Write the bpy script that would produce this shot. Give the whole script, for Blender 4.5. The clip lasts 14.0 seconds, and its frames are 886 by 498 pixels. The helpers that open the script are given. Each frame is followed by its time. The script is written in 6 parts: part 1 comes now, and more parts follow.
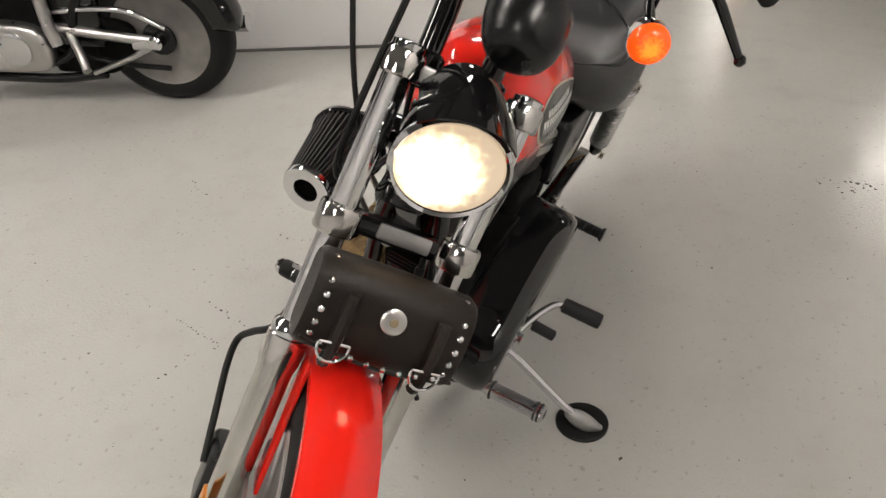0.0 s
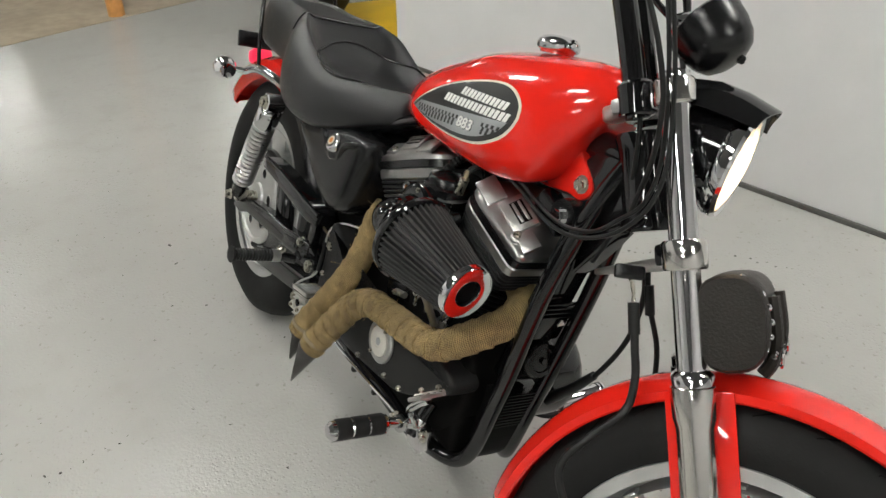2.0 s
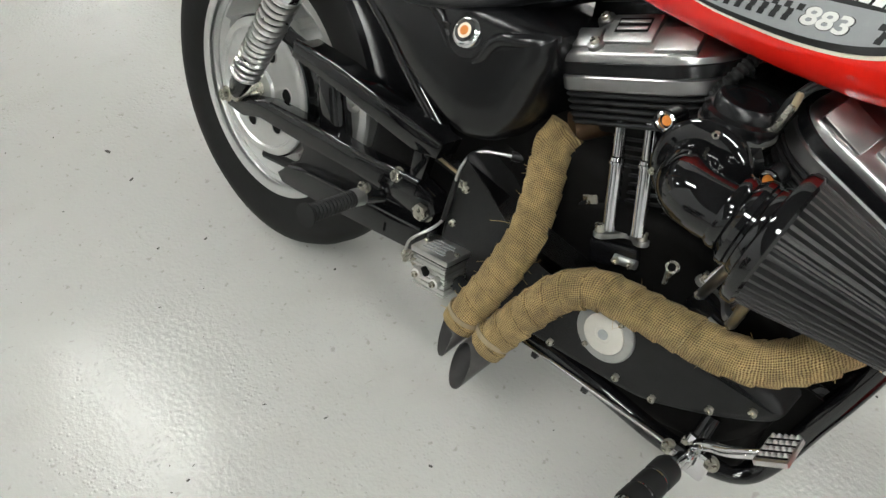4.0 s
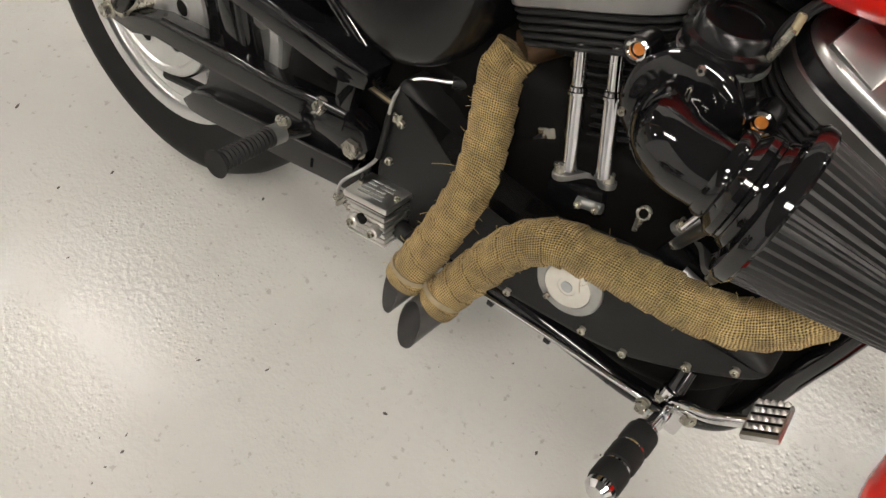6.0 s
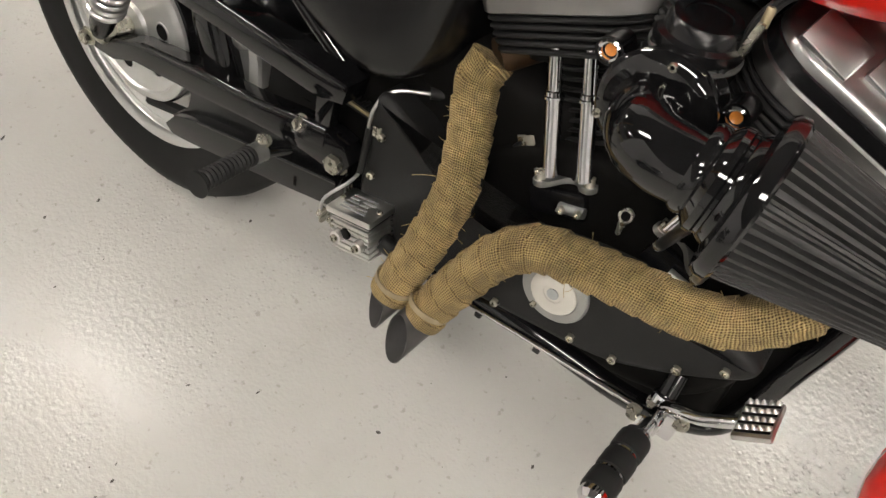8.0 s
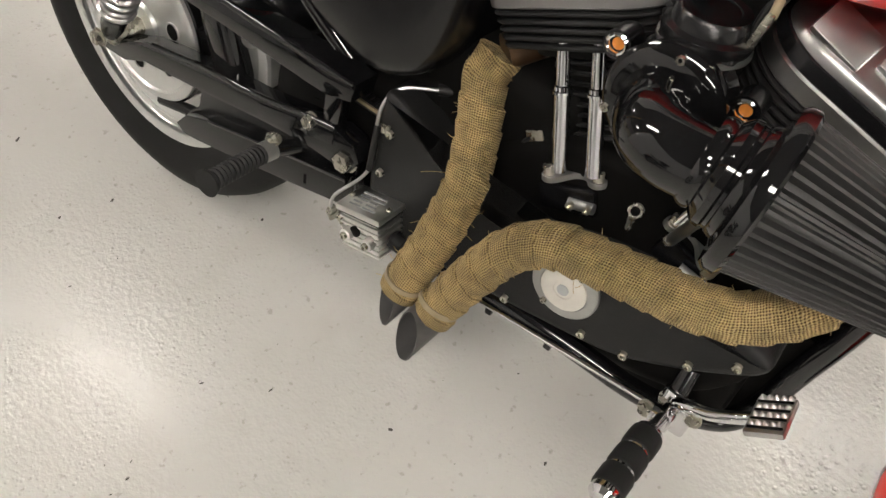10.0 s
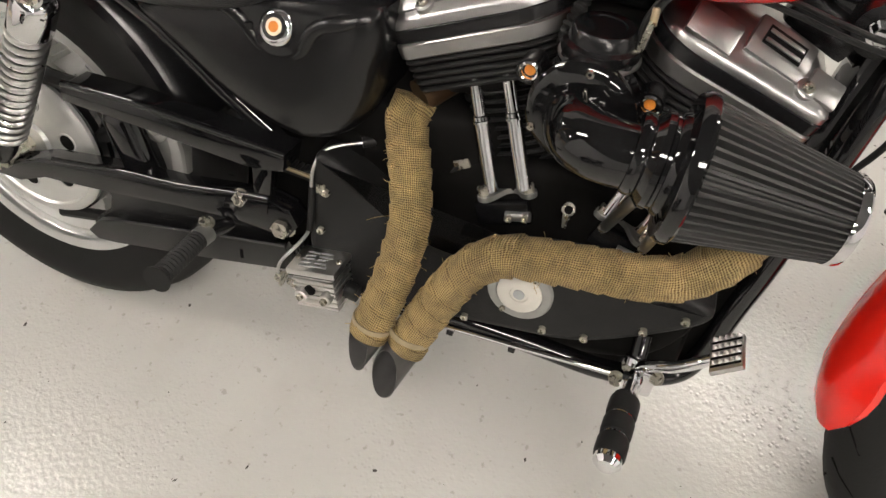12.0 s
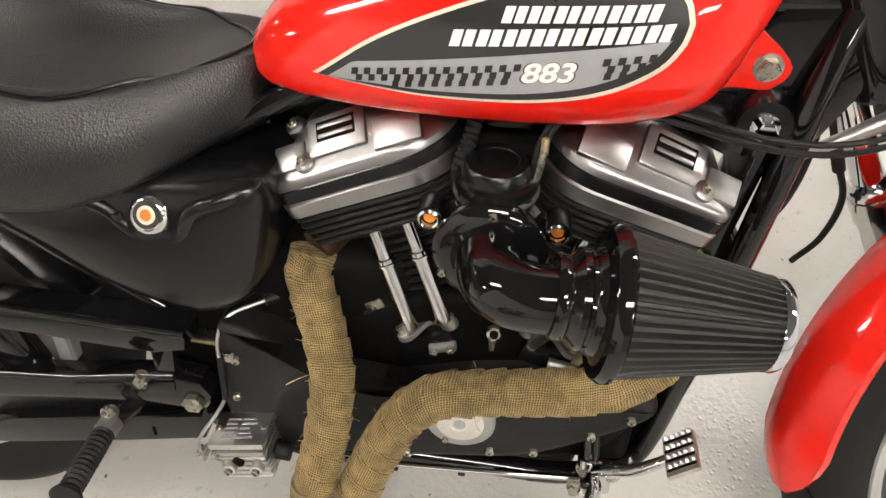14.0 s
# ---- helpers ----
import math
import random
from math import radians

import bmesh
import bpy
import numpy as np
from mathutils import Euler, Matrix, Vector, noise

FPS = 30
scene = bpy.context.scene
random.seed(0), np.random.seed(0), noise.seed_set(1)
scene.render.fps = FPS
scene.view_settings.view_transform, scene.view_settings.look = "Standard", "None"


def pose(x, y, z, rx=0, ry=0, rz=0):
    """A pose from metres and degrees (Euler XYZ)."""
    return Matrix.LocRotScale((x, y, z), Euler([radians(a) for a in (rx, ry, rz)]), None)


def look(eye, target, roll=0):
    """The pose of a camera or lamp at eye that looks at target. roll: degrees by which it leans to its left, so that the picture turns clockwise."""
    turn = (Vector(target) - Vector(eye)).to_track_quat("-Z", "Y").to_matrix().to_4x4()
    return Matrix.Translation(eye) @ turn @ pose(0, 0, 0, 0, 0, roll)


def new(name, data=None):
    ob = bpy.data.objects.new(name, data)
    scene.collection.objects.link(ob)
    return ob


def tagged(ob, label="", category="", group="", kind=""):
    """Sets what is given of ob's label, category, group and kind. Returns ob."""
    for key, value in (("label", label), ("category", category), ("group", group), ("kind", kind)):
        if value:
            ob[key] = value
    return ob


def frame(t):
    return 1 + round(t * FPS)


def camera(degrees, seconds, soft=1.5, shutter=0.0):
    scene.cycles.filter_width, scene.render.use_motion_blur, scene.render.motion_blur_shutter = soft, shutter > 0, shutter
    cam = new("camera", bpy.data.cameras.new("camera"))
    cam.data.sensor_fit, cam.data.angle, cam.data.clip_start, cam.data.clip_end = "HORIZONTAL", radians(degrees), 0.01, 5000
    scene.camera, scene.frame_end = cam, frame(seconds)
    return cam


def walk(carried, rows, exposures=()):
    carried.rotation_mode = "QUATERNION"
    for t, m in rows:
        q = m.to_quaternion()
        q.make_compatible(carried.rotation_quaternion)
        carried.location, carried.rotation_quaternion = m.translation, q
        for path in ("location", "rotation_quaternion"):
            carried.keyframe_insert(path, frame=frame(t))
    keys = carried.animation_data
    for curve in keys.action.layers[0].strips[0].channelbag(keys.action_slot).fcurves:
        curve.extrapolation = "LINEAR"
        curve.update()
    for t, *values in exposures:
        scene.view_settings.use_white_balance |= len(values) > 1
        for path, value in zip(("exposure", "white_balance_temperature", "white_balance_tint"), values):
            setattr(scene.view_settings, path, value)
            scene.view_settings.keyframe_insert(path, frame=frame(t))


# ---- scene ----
cam = camera(60.70, 14.0)
PATH = [  # seconds, eye, target, roll
    (0, (2.0004, 0.6892, 1.2666), (0.8714, 0.1502, 0.4391), -1.45),
    (0.5, (2.1182, 0.4041, 1.2769), (0.8566, 0.2051, 0.4902), -2.65),
    (1, (2.1171, 0.0712, 1.2924), (0.8434, 0.1907, 0.5091), -2.04),
    (1.5, (2.0564, -0.2334, 1.3030), (0.8375, 0.1924, 0.5394), -1.60),
    (2, (1.8675, -0.4560, 1.2877), (0.7586, 0.1844, 0.5066), -1.26),
    (2.5, (1.6295, -0.6194, 1.3025), (0.6561, 0.1601, 0.4689), -1.00),
    (3, (1.4037, -0.7071, 1.3057), (0.5677, 0.1729, 0.4244), -1.54),
    (3.5, (1.2141, -0.6643, 1.2762), (0.4507, 0.1890, 0.3072), -0.13),
    (3.7, (1.1480, -0.5997, 1.2561), (0.3963, 0.1557, 0.2005), 0.21),
    (5.8, (0.9699, -0.4029, 1.1834), (0.4881, 0.1359, -0.1309), -0.05),
    (6, (0.9732, -0.4017, 1.1828), (0.4936, 0.1754, -0.1160), -0.10),
    (6.5, (0.9730, -0.3962, 1.1650), (0.5031, 0.2404, -0.1094), -0.07),
    (7, (0.9752, -0.3945, 1.1635), (0.5090, 0.2367, -0.1148), -0.25),
    (7.5, (0.9830, -0.3955, 1.1654), (0.5031, 0.2220, -0.1146), -0.83),
    (8, (0.9926, -0.3970, 1.1692), (0.4899, 0.2122, -0.1060), -1.99),
    (10.5, (1.0007, -0.3923, 1.1670), (0.4675, 0.1899, -0.1084), -5.17),
    (11, (1.0075, -0.3932, 1.1702), (0.4665, 0.1953, -0.0990), -6.44),
    (11.5, (0.9749, -0.4157, 1.1860), (0.4869, 0.2303, -0.0768), -7.07),
    (12, (0.9299, -0.4758, 1.2283), (0.6021, 0.2870, -0.0210), -2.57),
    (12.5, (0.8933, -0.4959, 1.2420), (0.6855, 0.3383, 0.0128), 0.12),
    (13, (0.8623, -0.4348, 1.2296), (0.7247, 0.4193, 0.0041), 2.04),
    (13.5, (0.8629, -0.3891, 1.2375), (0.7239, 0.4237, -0.0155), 0.17),
    (14, (0.8843, -0.3464, 1.2708), (0.7267, 0.4992, 0.0420), -3.54),
]
walk(cam, [(t, look(eye, target, roll)) for t, eye, target, roll in PATH], exposures=[(0, -0.2, 6650, 12), (0.5, -0.22, 6550, 11), (1.0, -0.34, 6450, 10), (1.5, -0.36, 6400, 8), (2.0, -0.12, 6250, 6), (2.5, -0.06, 6050, 6), (3.0, 0.08, 5850, 7), (3.3, 0.14, 5850, 7), (3.5, 0.2, 5950, 5), (3.7, 0.2, 6000, 4), (5.8, 0.22, 6650, 11), (8.2, 0.22, 6650, 11), (11.0, 0.22, 6650, 11), (12.0, 0.31, 6680, 12), (12.5, 0.33, 6700, 12), (14.0, 0.45, 6700, 12)])

# ---- world, lights, exposure ----
world = bpy.data.worlds.new("world")
scene.world = world
world.use_nodes = True
world.node_tree.nodes["Background"].inputs[0].default_value = (0.9, 0.92, 1.0, 1)
world.node_tree.nodes["Background"].inputs[1].default_value = 0.05
scene.view_settings.exposure = 0.0


# ---- materials ----
def node_mat(name, color, rough=0.5, metal=0.0, spread=0.12, scale=30.0, bump=0.0, bump_scale=200.0, coat=0.0, rough_spread=0.08, second=None, spec=0.5, cells=False):
    """A surface with colour and roughness that vary at two scales, and fine relief."""
    m = bpy.data.materials.new(name)
    m.use_nodes = True
    nt = m.node_tree
    b = nt.nodes["Principled BSDF"]
    b.inputs["Metallic"].default_value = metal
    b.inputs["Coat Weight"].default_value = coat
    b.inputs["Coat Roughness"].default_value = 0.03
    b.inputs["Specular IOR Level"].default_value = spec
    tc = nt.nodes.new("ShaderNodeTexCoord")
    big = nt.nodes.new("ShaderNodeTexNoise")
    big.inputs["Scale"].default_value, big.inputs["Detail"].default_value = scale * 0.2, 4
    small = nt.nodes.new("ShaderNodeTexNoise")
    small.inputs["Scale"].default_value, small.inputs["Detail"].default_value = scale, 6
    for n in (big, small):
        nt.links.new(tc.outputs["Object"], n.inputs["Vector"])
    both = nt.nodes.new("ShaderNodeMath")
    both.operation = "MULTIPLY"
    nt.links.new(big.outputs["Fac"], both.inputs[0])
    nt.links.new(small.outputs["Fac"], both.inputs[1])
    ramp = nt.nodes.new("ShaderNodeMapRange")
    ramp.inputs["From Min"].default_value, ramp.inputs["From Max"].default_value = 0.12, 0.4
    nt.links.new(both.outputs[0], ramp.inputs["Value"])
    mix = nt.nodes.new("ShaderNodeMix")
    mix.data_type = "RGBA"
    c = Vector(color[:3])
    dark = Vector(second[:3]) if second else c * (1 - spread)
    light = c if second else c * (1 + spread)
    mix.inputs["A"].default_value = (*dark, 1)
    mix.inputs["B"].default_value = (*light, 1)
    nt.links.new(ramp.outputs["Result"], mix.inputs["Factor"])
    nt.links.new(mix.outputs["Result"], b.inputs["Base Color"])
    rr = nt.nodes.new("ShaderNodeMapRange")
    rr.inputs["To Min"].default_value, rr.inputs["To Max"].default_value = max(0.02, rough - rough_spread), min(1, rough + rough_spread)
    nt.links.new(small.outputs["Fac"], rr.inputs["Value"])
    nt.links.new(rr.outputs["Result"], b.inputs["Roughness"])
    if bump:
        fine = nt.nodes.new("ShaderNodeTexVoronoi" if cells else "ShaderNodeTexNoise")
        fine.inputs["Scale"].default_value, fine.inputs["Detail"].default_value = bump_scale, 1 if cells else 3
        nt.links.new(tc.outputs["Object"], fine.inputs["Vector"])
        bp = nt.nodes.new("ShaderNodeBump")
        bp.inputs["Strength"].default_value, bp.inputs["Distance"].default_value = bump, 0.002
        nt.links.new(fine.outputs["Distance" if cells else "Fac"], bp.inputs["Height"])
        nt.links.new(bp.outputs["Normal"], b.inputs["Normal"])
    return m


def glow(name, color, strength):
    m = bpy.data.materials.new(name)
    m.use_nodes = True
    b = m.node_tree.nodes["Principled BSDF"]
    b.inputs["Base Color"].default_value = (*color, 1)
    b.inputs["Emission Color"].default_value = (*color, 1)
    b.inputs["Emission Strength"].default_value = strength
    return m


RED = node_mat("red_paint", (0.72, 0.016, 0.009), 0.22, coat=0.9, spread=0.04, scale=8, rough_spread=0.03, spec=0.10)
BLACK = node_mat("gloss_black", (0.005, 0.005, 0.0055), 0.06, spread=0.2, scale=20, rough_spread=0.03, spec=0.55)
SATIN = node_mat("satin_black", (0.0050, 0.0050, 0.0056), 0.25, spread=0.2, scale=25, bump=0.05, bump_scale=600, spec=0.39, rough_spread=0.03)
WRINKLE = node_mat("wrinkle_black", (0.012, 0.012, 0.0122), 0.48, spread=0.25, scale=60, bump=0.3, bump_scale=700, spec=0.22)
DARK = node_mat("dark_metal", (0.0055, 0.0052, 0.005), 0.5, metal=0.0, spread=0.3, scale=30, spec=0.05)
CHROME = node_mat("chrome", (0.72, 0.72, 0.73), 0.045, metal=1.0, spread=0.04, scale=15, rough_spread=0.03)
ALLOY = node_mat("polished_alloy", (0.56, 0.55, 0.54), 0.30, metal=1.0, spread=0.08, scale=25, rough_spread=0.08)
POLISH = node_mat("polished_slider", (0.60, 0.585, 0.56), 0.15, metal=1.0, spread=0.06, scale=30, rough_spread=0.05)
ROCKER = node_mat("satin_alloy", (0.35, 0.345, 0.34), 0.34, metal=1.0, spread=0.10, scale=25, rough_spread=0.06)
CAP = node_mat("cap_face", (0.60, 0.58, 0.53), 0.5, metal=0.2, spread=0.06, scale=60)
TIP = node_mat("burnt_steel", (0.055, 0.052, 0.05), 0.45, metal=0.2, spread=0.25, scale=60)
BORE = node_mat("sooty_steel", (0.022, 0.021, 0.021), 0.6, metal=0.1, spread=0.3, scale=60)
SCORCH = node_mat("scorched_steel", (0.09, 0.052, 0.028), 0.42, metal=0.7, spread=0.35, scale=50)
BRIGHT = node_mat("machined_alloy", (0.70, 0.69, 0.67), 0.30, metal=1.0, spread=0.08, scale=60, rough_spread=0.06)
FARDISC = node_mat("dull_wheel_alloy", (0.22, 0.21, 0.20), 0.5, metal=0.6, spread=0.3, scale=9)
CAST = node_mat("cast_alloy", (0.42, 0.42, 0.41), 0.36, metal=0.9, spread=0.12, scale=40, bump=0.15, bump_scale=400)
WHEEL = node_mat("wheel_alloy", (0.60, 0.60, 0.59), 0.38, metal=0.75, spread=0.12, scale=14, bump=0.08, bump_scale=300)
STEEL = node_mat("zinc_steel", (0.42, 0.40, 0.34), 0.28, metal=0.9, spread=0.2, scale=120)
RUBBER = node_mat("tyre_rubber", (0.0095, 0.0092, 0.009), 0.65, spread=0.3, scale=25, bump=0.2, bump_scale=250, second=(0.007, 0.007, 0.007), spec=0.22)
# near-black standing for the shade in tread cuts, slots and holes
SHADE_BLACK = node_mat("hollow_shade", (0.003, 0.003, 0.003), 0.9, spec=0.05)
SOFT = node_mat("soft_rubber", (0.012, 0.012, 0.012), 0.5, spread=0.2, scale=50, bump=0.1, spec=0.2)
LEATHER = node_mat("seat_vinyl", (0.010, 0.010, 0.011), 0.33, spread=0.12, scale=15, bump=0.30, bump_scale=420, spec=0.60, cells=True, rough_spread=0.04)
BAG = node_mat("bag_leather", (0.012, 0.009, 0.007), 0.42, spread=0.3, scale=25, bump=0.4, bump_scale=300, spec=0.26)
WHITE = node_mat("white_paint", (0.75, 0.75, 0.72), 0.35, spread=0.05)
CREAM = node_mat("cream_line", (0.72, 0.62, 0.50), 0.3, spread=0.05)
SILVER = node_mat("silver_paint", (0.34, 0.35, 0.36), 0.35, metal=0.3, spread=0.06, scale=90)
INK = node_mat("black_ink", (0.012, 0.012, 0.012), 0.3, spread=0.1, coat=0.5)
AMBER = node_mat("amber_plug", (0.58, 0.19, 0.025), 0.3, spread=0.15, scale=200)
WALL = node_mat("wall_paint", (0.78, 0.775, 0.78), 0.6, spread=0.03, scale=6, bump=0.05, bump_scale=150)
CEIL = node_mat("ceiling_paint", (0.16, 0.16, 0.16), 0.8, spread=0.04, scale=3)
SKIRT = node_mat("skirting_strip", (0.10, 0.095, 0.09), 0.35, spread=0.3, scale=4)
WOOD = node_mat("pine_wood", (0.62, 0.30, 0.09), 0.5, spread=0.2, scale=20)
CARPET = node_mat("tan_floor", (0.34, 0.28, 0.20), 0.7, spread=0.18, scale=12, bump=0.2, bump_scale=90)
YELLOW = node_mat("yellow_paint", (0.75, 0.48, 0.02), 0.35, spread=0.15, scale=6)
REDLENS = node_mat("red_lens", (0.7, 0.01, 0.03), 0.12, spread=0.1, coat=1.0)
REDGLOW = glow("tail_glow", (1.0, 0.03, 0.10), 0.55)
FILTER = node_mat("filter_cloth", (0.021, 0.0205, 0.02), 0.6, spread=0.25, scale=60, bump=0.2, bump_scale=900)
BAND = node_mat("clamp_band", (0.38, 0.31, 0.20), 0.4, metal=0.6, spread=0.15, scale=80)
THREAD = node_mat("loose_thread", (0.45, 0.33, 0.15), 0.8, spread=0.2)
LAMP = glow("lamp_panel", (1.0, 0.955, 0.88), 46.0)


def lens_mat(centre, name="headlight_glow", color=(1.0, 0.76, 0.47), grain=75.0, wobble=0.034, near=0.028, far=0.088, hot=7.0, rim=0.62, body=(0.35, 0.33, 0.30)):
    """Fluted glass lit from behind by its bulb: hottest round the bulb, warmer towards the rim."""
    m = glow(name, color, 1.0)
    nt = m.node_tree
    b = nt.nodes["Principled BSDF"]
    b.inputs["Roughness"].default_value = 0.08
    b.inputs["Base Color"].default_value = (*body, 1)
    tc = nt.nodes.new("ShaderNodeTexCoord")
    d = nt.nodes.new("ShaderNodeVectorMath")
    d.operation = "DISTANCE"
    d.inputs[1].default_value = centre
    nt.links.new(tc.outputs["Object"], d.inputs[0])
    n = nt.nodes.new("ShaderNodeTexNoise")
    n.inputs["Scale"].default_value, n.inputs["Detail"].default_value = grain, 2
    nt.links.new(tc.outputs["Object"], n.inputs["Vector"])
    wob = nt.nodes.new("ShaderNodeMath")
    wob.operation = "MULTIPLY_ADD"
    wob.inputs[1].default_value = wobble
    nt.links.new(n.outputs["Fac"], wob.inputs[0])
    nt.links.new(d.outputs["Value"], wob.inputs[2])
    r = nt.nodes.new("ShaderNodeMapRange")
    for key, value in (("From Min", near), ("From Max", far), ("To Min", hot), ("To Max", rim)):
        r.inputs[key].default_value = value
    r.interpolation_type = "SMOOTHERSTEP"
    nt.links.new(wob.outputs[0], r.inputs["Value"])
    nt.links.new(r.outputs["Result"], b.inputs["Emission Strength"])
    return m


def wrap_mat():
    """Woven heat wrap: a fine weave along the pipe, with the turns of the band."""
    m = node_mat("heat_wrap", (0.53, 0.385, 0.170), 0.75, spread=0.40, scale=60)
    nt = m.node_tree
    b = nt.nodes["Principled BSDF"]
    uv = nt.nodes.new("ShaderNodeUVMap")
    sep = nt.nodes.new("ShaderNodeSeparateXYZ")
    tc = nt.nodes.new("ShaderNodeTexCoord")
    wob = nt.nodes.new("ShaderNodeTexNoise")
    wob.inputs["Scale"].default_value, wob.inputs["Detail"].default_value = 90.0, 2
    nt.links.new(tc.outputs["Object"], wob.inputs["Vector"])
    shift = nt.nodes.new("ShaderNodeVectorMath")
    shift.operation = "MULTIPLY_ADD"
    shift.inputs[1].default_value = (0.022, 0.0036, 0)
    nt.links.new(wob.outputs["Color"], shift.inputs[0])
    nt.links.new(uv.outputs["UV"], shift.inputs[2])
    nt.links.new(shift.outputs["Vector"], sep.inputs[0])

    def wave(axis, freq):
        k = nt.nodes.new("ShaderNodeMath")
        k.operation = "MULTIPLY"
        k.inputs[1].default_value = freq
        nt.links.new(sep.outputs[axis], k.inputs[0])
        s = nt.nodes.new("ShaderNodeMath")
        s.operation = "SINE"
        nt.links.new(k.outputs[0], s.inputs[0])
        return s

    u, v = wave("X", 2 * math.pi * 60), wave("Y", 2 * math.pi / 0.0029)
    w = nt.nodes.new("ShaderNodeMath")
    w.operation = "ADD"
    nt.links.new(u.outputs[0], w.inputs[0])
    nt.links.new(v.outputs[0], w.inputs[1])
    bp = nt.nodes.new("ShaderNodeBump")
    bp.inputs["Strength"].default_value, bp.inputs["Distance"].default_value = 1.0, 0.0010
    nt.links.new(w.outputs[0], bp.inputs["Height"])
    nt.links.new(bp.outputs["Normal"], b.inputs["Normal"])
    old = b.inputs["Base Color"].links[0].from_socket
    # shade in the gaps of the weave is multiplied into the colour
    mul = nt.nodes.new("ShaderNodeMix")
    mul.data_type = "RGBA"
    mul.blend_type = "MULTIPLY"
    fac = nt.nodes.new("ShaderNodeMapRange")
    fac.inputs["From Min"].default_value, fac.inputs["From Max"].default_value = 0.3, -1.3
    nt.links.new(w.outputs[0], fac.inputs["Value"])
    nt.links.new(fac.outputs["Result"], mul.inputs["Factor"])
    nt.links.new(old, mul.inputs["A"])
    mul.inputs["B"].default_value = (0.17, 0.125, 0.07, 1)
    nt.links.new(mul.outputs["Result"], b.inputs["Base Color"])
    return m


WRAP = wrap_mat()


def floor_mat():
    """Grey epoxy over rough concrete: glossy, with fine orange-peel relief, worn patches and faint stains."""
    m = bpy.data.materials.new("epoxy_floor")
    m.use_nodes = True
    nt = m.node_tree
    b = nt.nodes["Principled BSDF"]
    tc = nt.nodes.new("ShaderNodeTexCoord")

    def cloud(scale, detail, lo, hi, to_lo, to_hi):
        n = nt.nodes.new("ShaderNodeTexNoise")
        n.inputs["Scale"].default_value, n.inputs["Detail"].default_value = scale, detail
        nt.links.new(tc.outputs["Object"], n.inputs["Vector"])
        r = nt.nodes.new("ShaderNodeMapRange")
        r.interpolation_type = "SMOOTHSTEP"
        for key, value in (("From Min", lo), ("From Max", hi), ("To Min", to_lo), ("To Max", to_hi)):
            r.inputs[key].default_value = value
        nt.links.new(n.outputs["Fac"], r.inputs["Value"])
        return r.outputs["Result"]

    def blend(fac, a, c):
        mx = nt.nodes.new("ShaderNodeMix")
        mx.data_type = "RGBA"
        nt.links.new(fac, mx.inputs["Factor"])
        for key, value in (("A", a), ("B", c)):
            if isinstance(value, tuple):
                mx.inputs[key].default_value = (*value, 1)
            else:
                nt.links.new(value, mx.inputs[key])
        return mx.outputs["Result"]

    base = blend(cloud(1.7, 8, 0.2, 0.8, 0, 1), (0.402, 0.397, 0.377), (0.425, 0.419, 0.399))
    base = blend(cloud(6.0, 9, 0.50, 0.74, 0, 0.45), base, (0.37, 0.36, 0.335))
    base = blend(cloud(55.0, 4, 0.63, 0.72, 0, 0.6), base, (0.26, 0.25, 0.225))
    nt.links.new(base, b.inputs["Base Color"])
    nt.links.new(cloud(5.0, 9, 0.3, 0.7, 0.03, 0.08), b.inputs["Roughness"])
    b.inputs["Specular IOR Level"].default_value = 0.14
    fine = nt.nodes.new("ShaderNodeTexNoise")
    fine.inputs["Scale"].default_value, fine.inputs["Detail"].default_value = 105.0, 2.0
    nt.links.new(tc.outputs["Object"], fine.inputs["Vector"])
    wide = nt.nodes.new("ShaderNodeTexNoise")
    wide.inputs["Scale"].default_value, wide.inputs["Detail"].default_value = 14.0, 2
    nt.links.new(tc.outputs["Object"], wide.inputs["Vector"])
    b1 = nt.nodes.new("ShaderNodeBump")
    b1.inputs["Distance"].default_value = 0.0014
    nt.links.new(cloud(2.3, 8, 0.36, 0.62, 0.35, 1.0), b1.inputs["Strength"])
    nt.links.new(fine.outputs["Fac"], b1.inputs["Height"])
    b2 = nt.nodes.new("ShaderNodeBump")
    b2.inputs["Distance"].default_value, b2.inputs["Strength"].default_value = 0.004, 0.11
    nt.links.new(wide.outputs["Fac"], b2.inputs["Height"])
    cell = nt.nodes.new("ShaderNodeTexVoronoi")
    cell.inputs["Scale"].default_value = 95.0
    nt.links.new(tc.outputs["Object"], cell.inputs["Vector"])
    drop = nt.nodes.new("ShaderNodeMapRange")
    drop.interpolation_type = "SMOOTHSTEP"
    drop.inputs["From Min"].default_value, drop.inputs["From Max"].default_value = 0.42, 0.08
    nt.links.new(cell.outputs["Distance"], drop.inputs["Value"])
    b3 = nt.nodes.new("ShaderNodeBump")
    b3.inputs["Distance"].default_value = 0.0008
    nt.links.new(cloud(4.2, 9, 0.48, 0.62, 0.0, 0.9), b3.inputs["Strength"])
    nt.links.new(drop.outputs["Result"], b3.inputs["Height"])
    nt.links.new(b1.outputs["Normal"], b3.inputs["Normal"])
    nt.links.new(b3.outputs["Normal"], b2.inputs["Normal"])
    nt.links.new(b2.outputs["Normal"], b.inputs["Normal"])
    return m


FLOOR = floor_mat()


# ---- mesh helpers ----
def mesh_of(name, bm, material, smooth=True):
    bmesh.ops.recalc_face_normals(bm, faces=bm.faces)
    me = bpy.data.meshes.new(name)
    bm.to_mesh(me)
    bm.free()
    if smooth:
        me.shade_smooth()
        me.set_sharp_from_angle(angle=radians(38))
    me.materials.append(material)
    return me


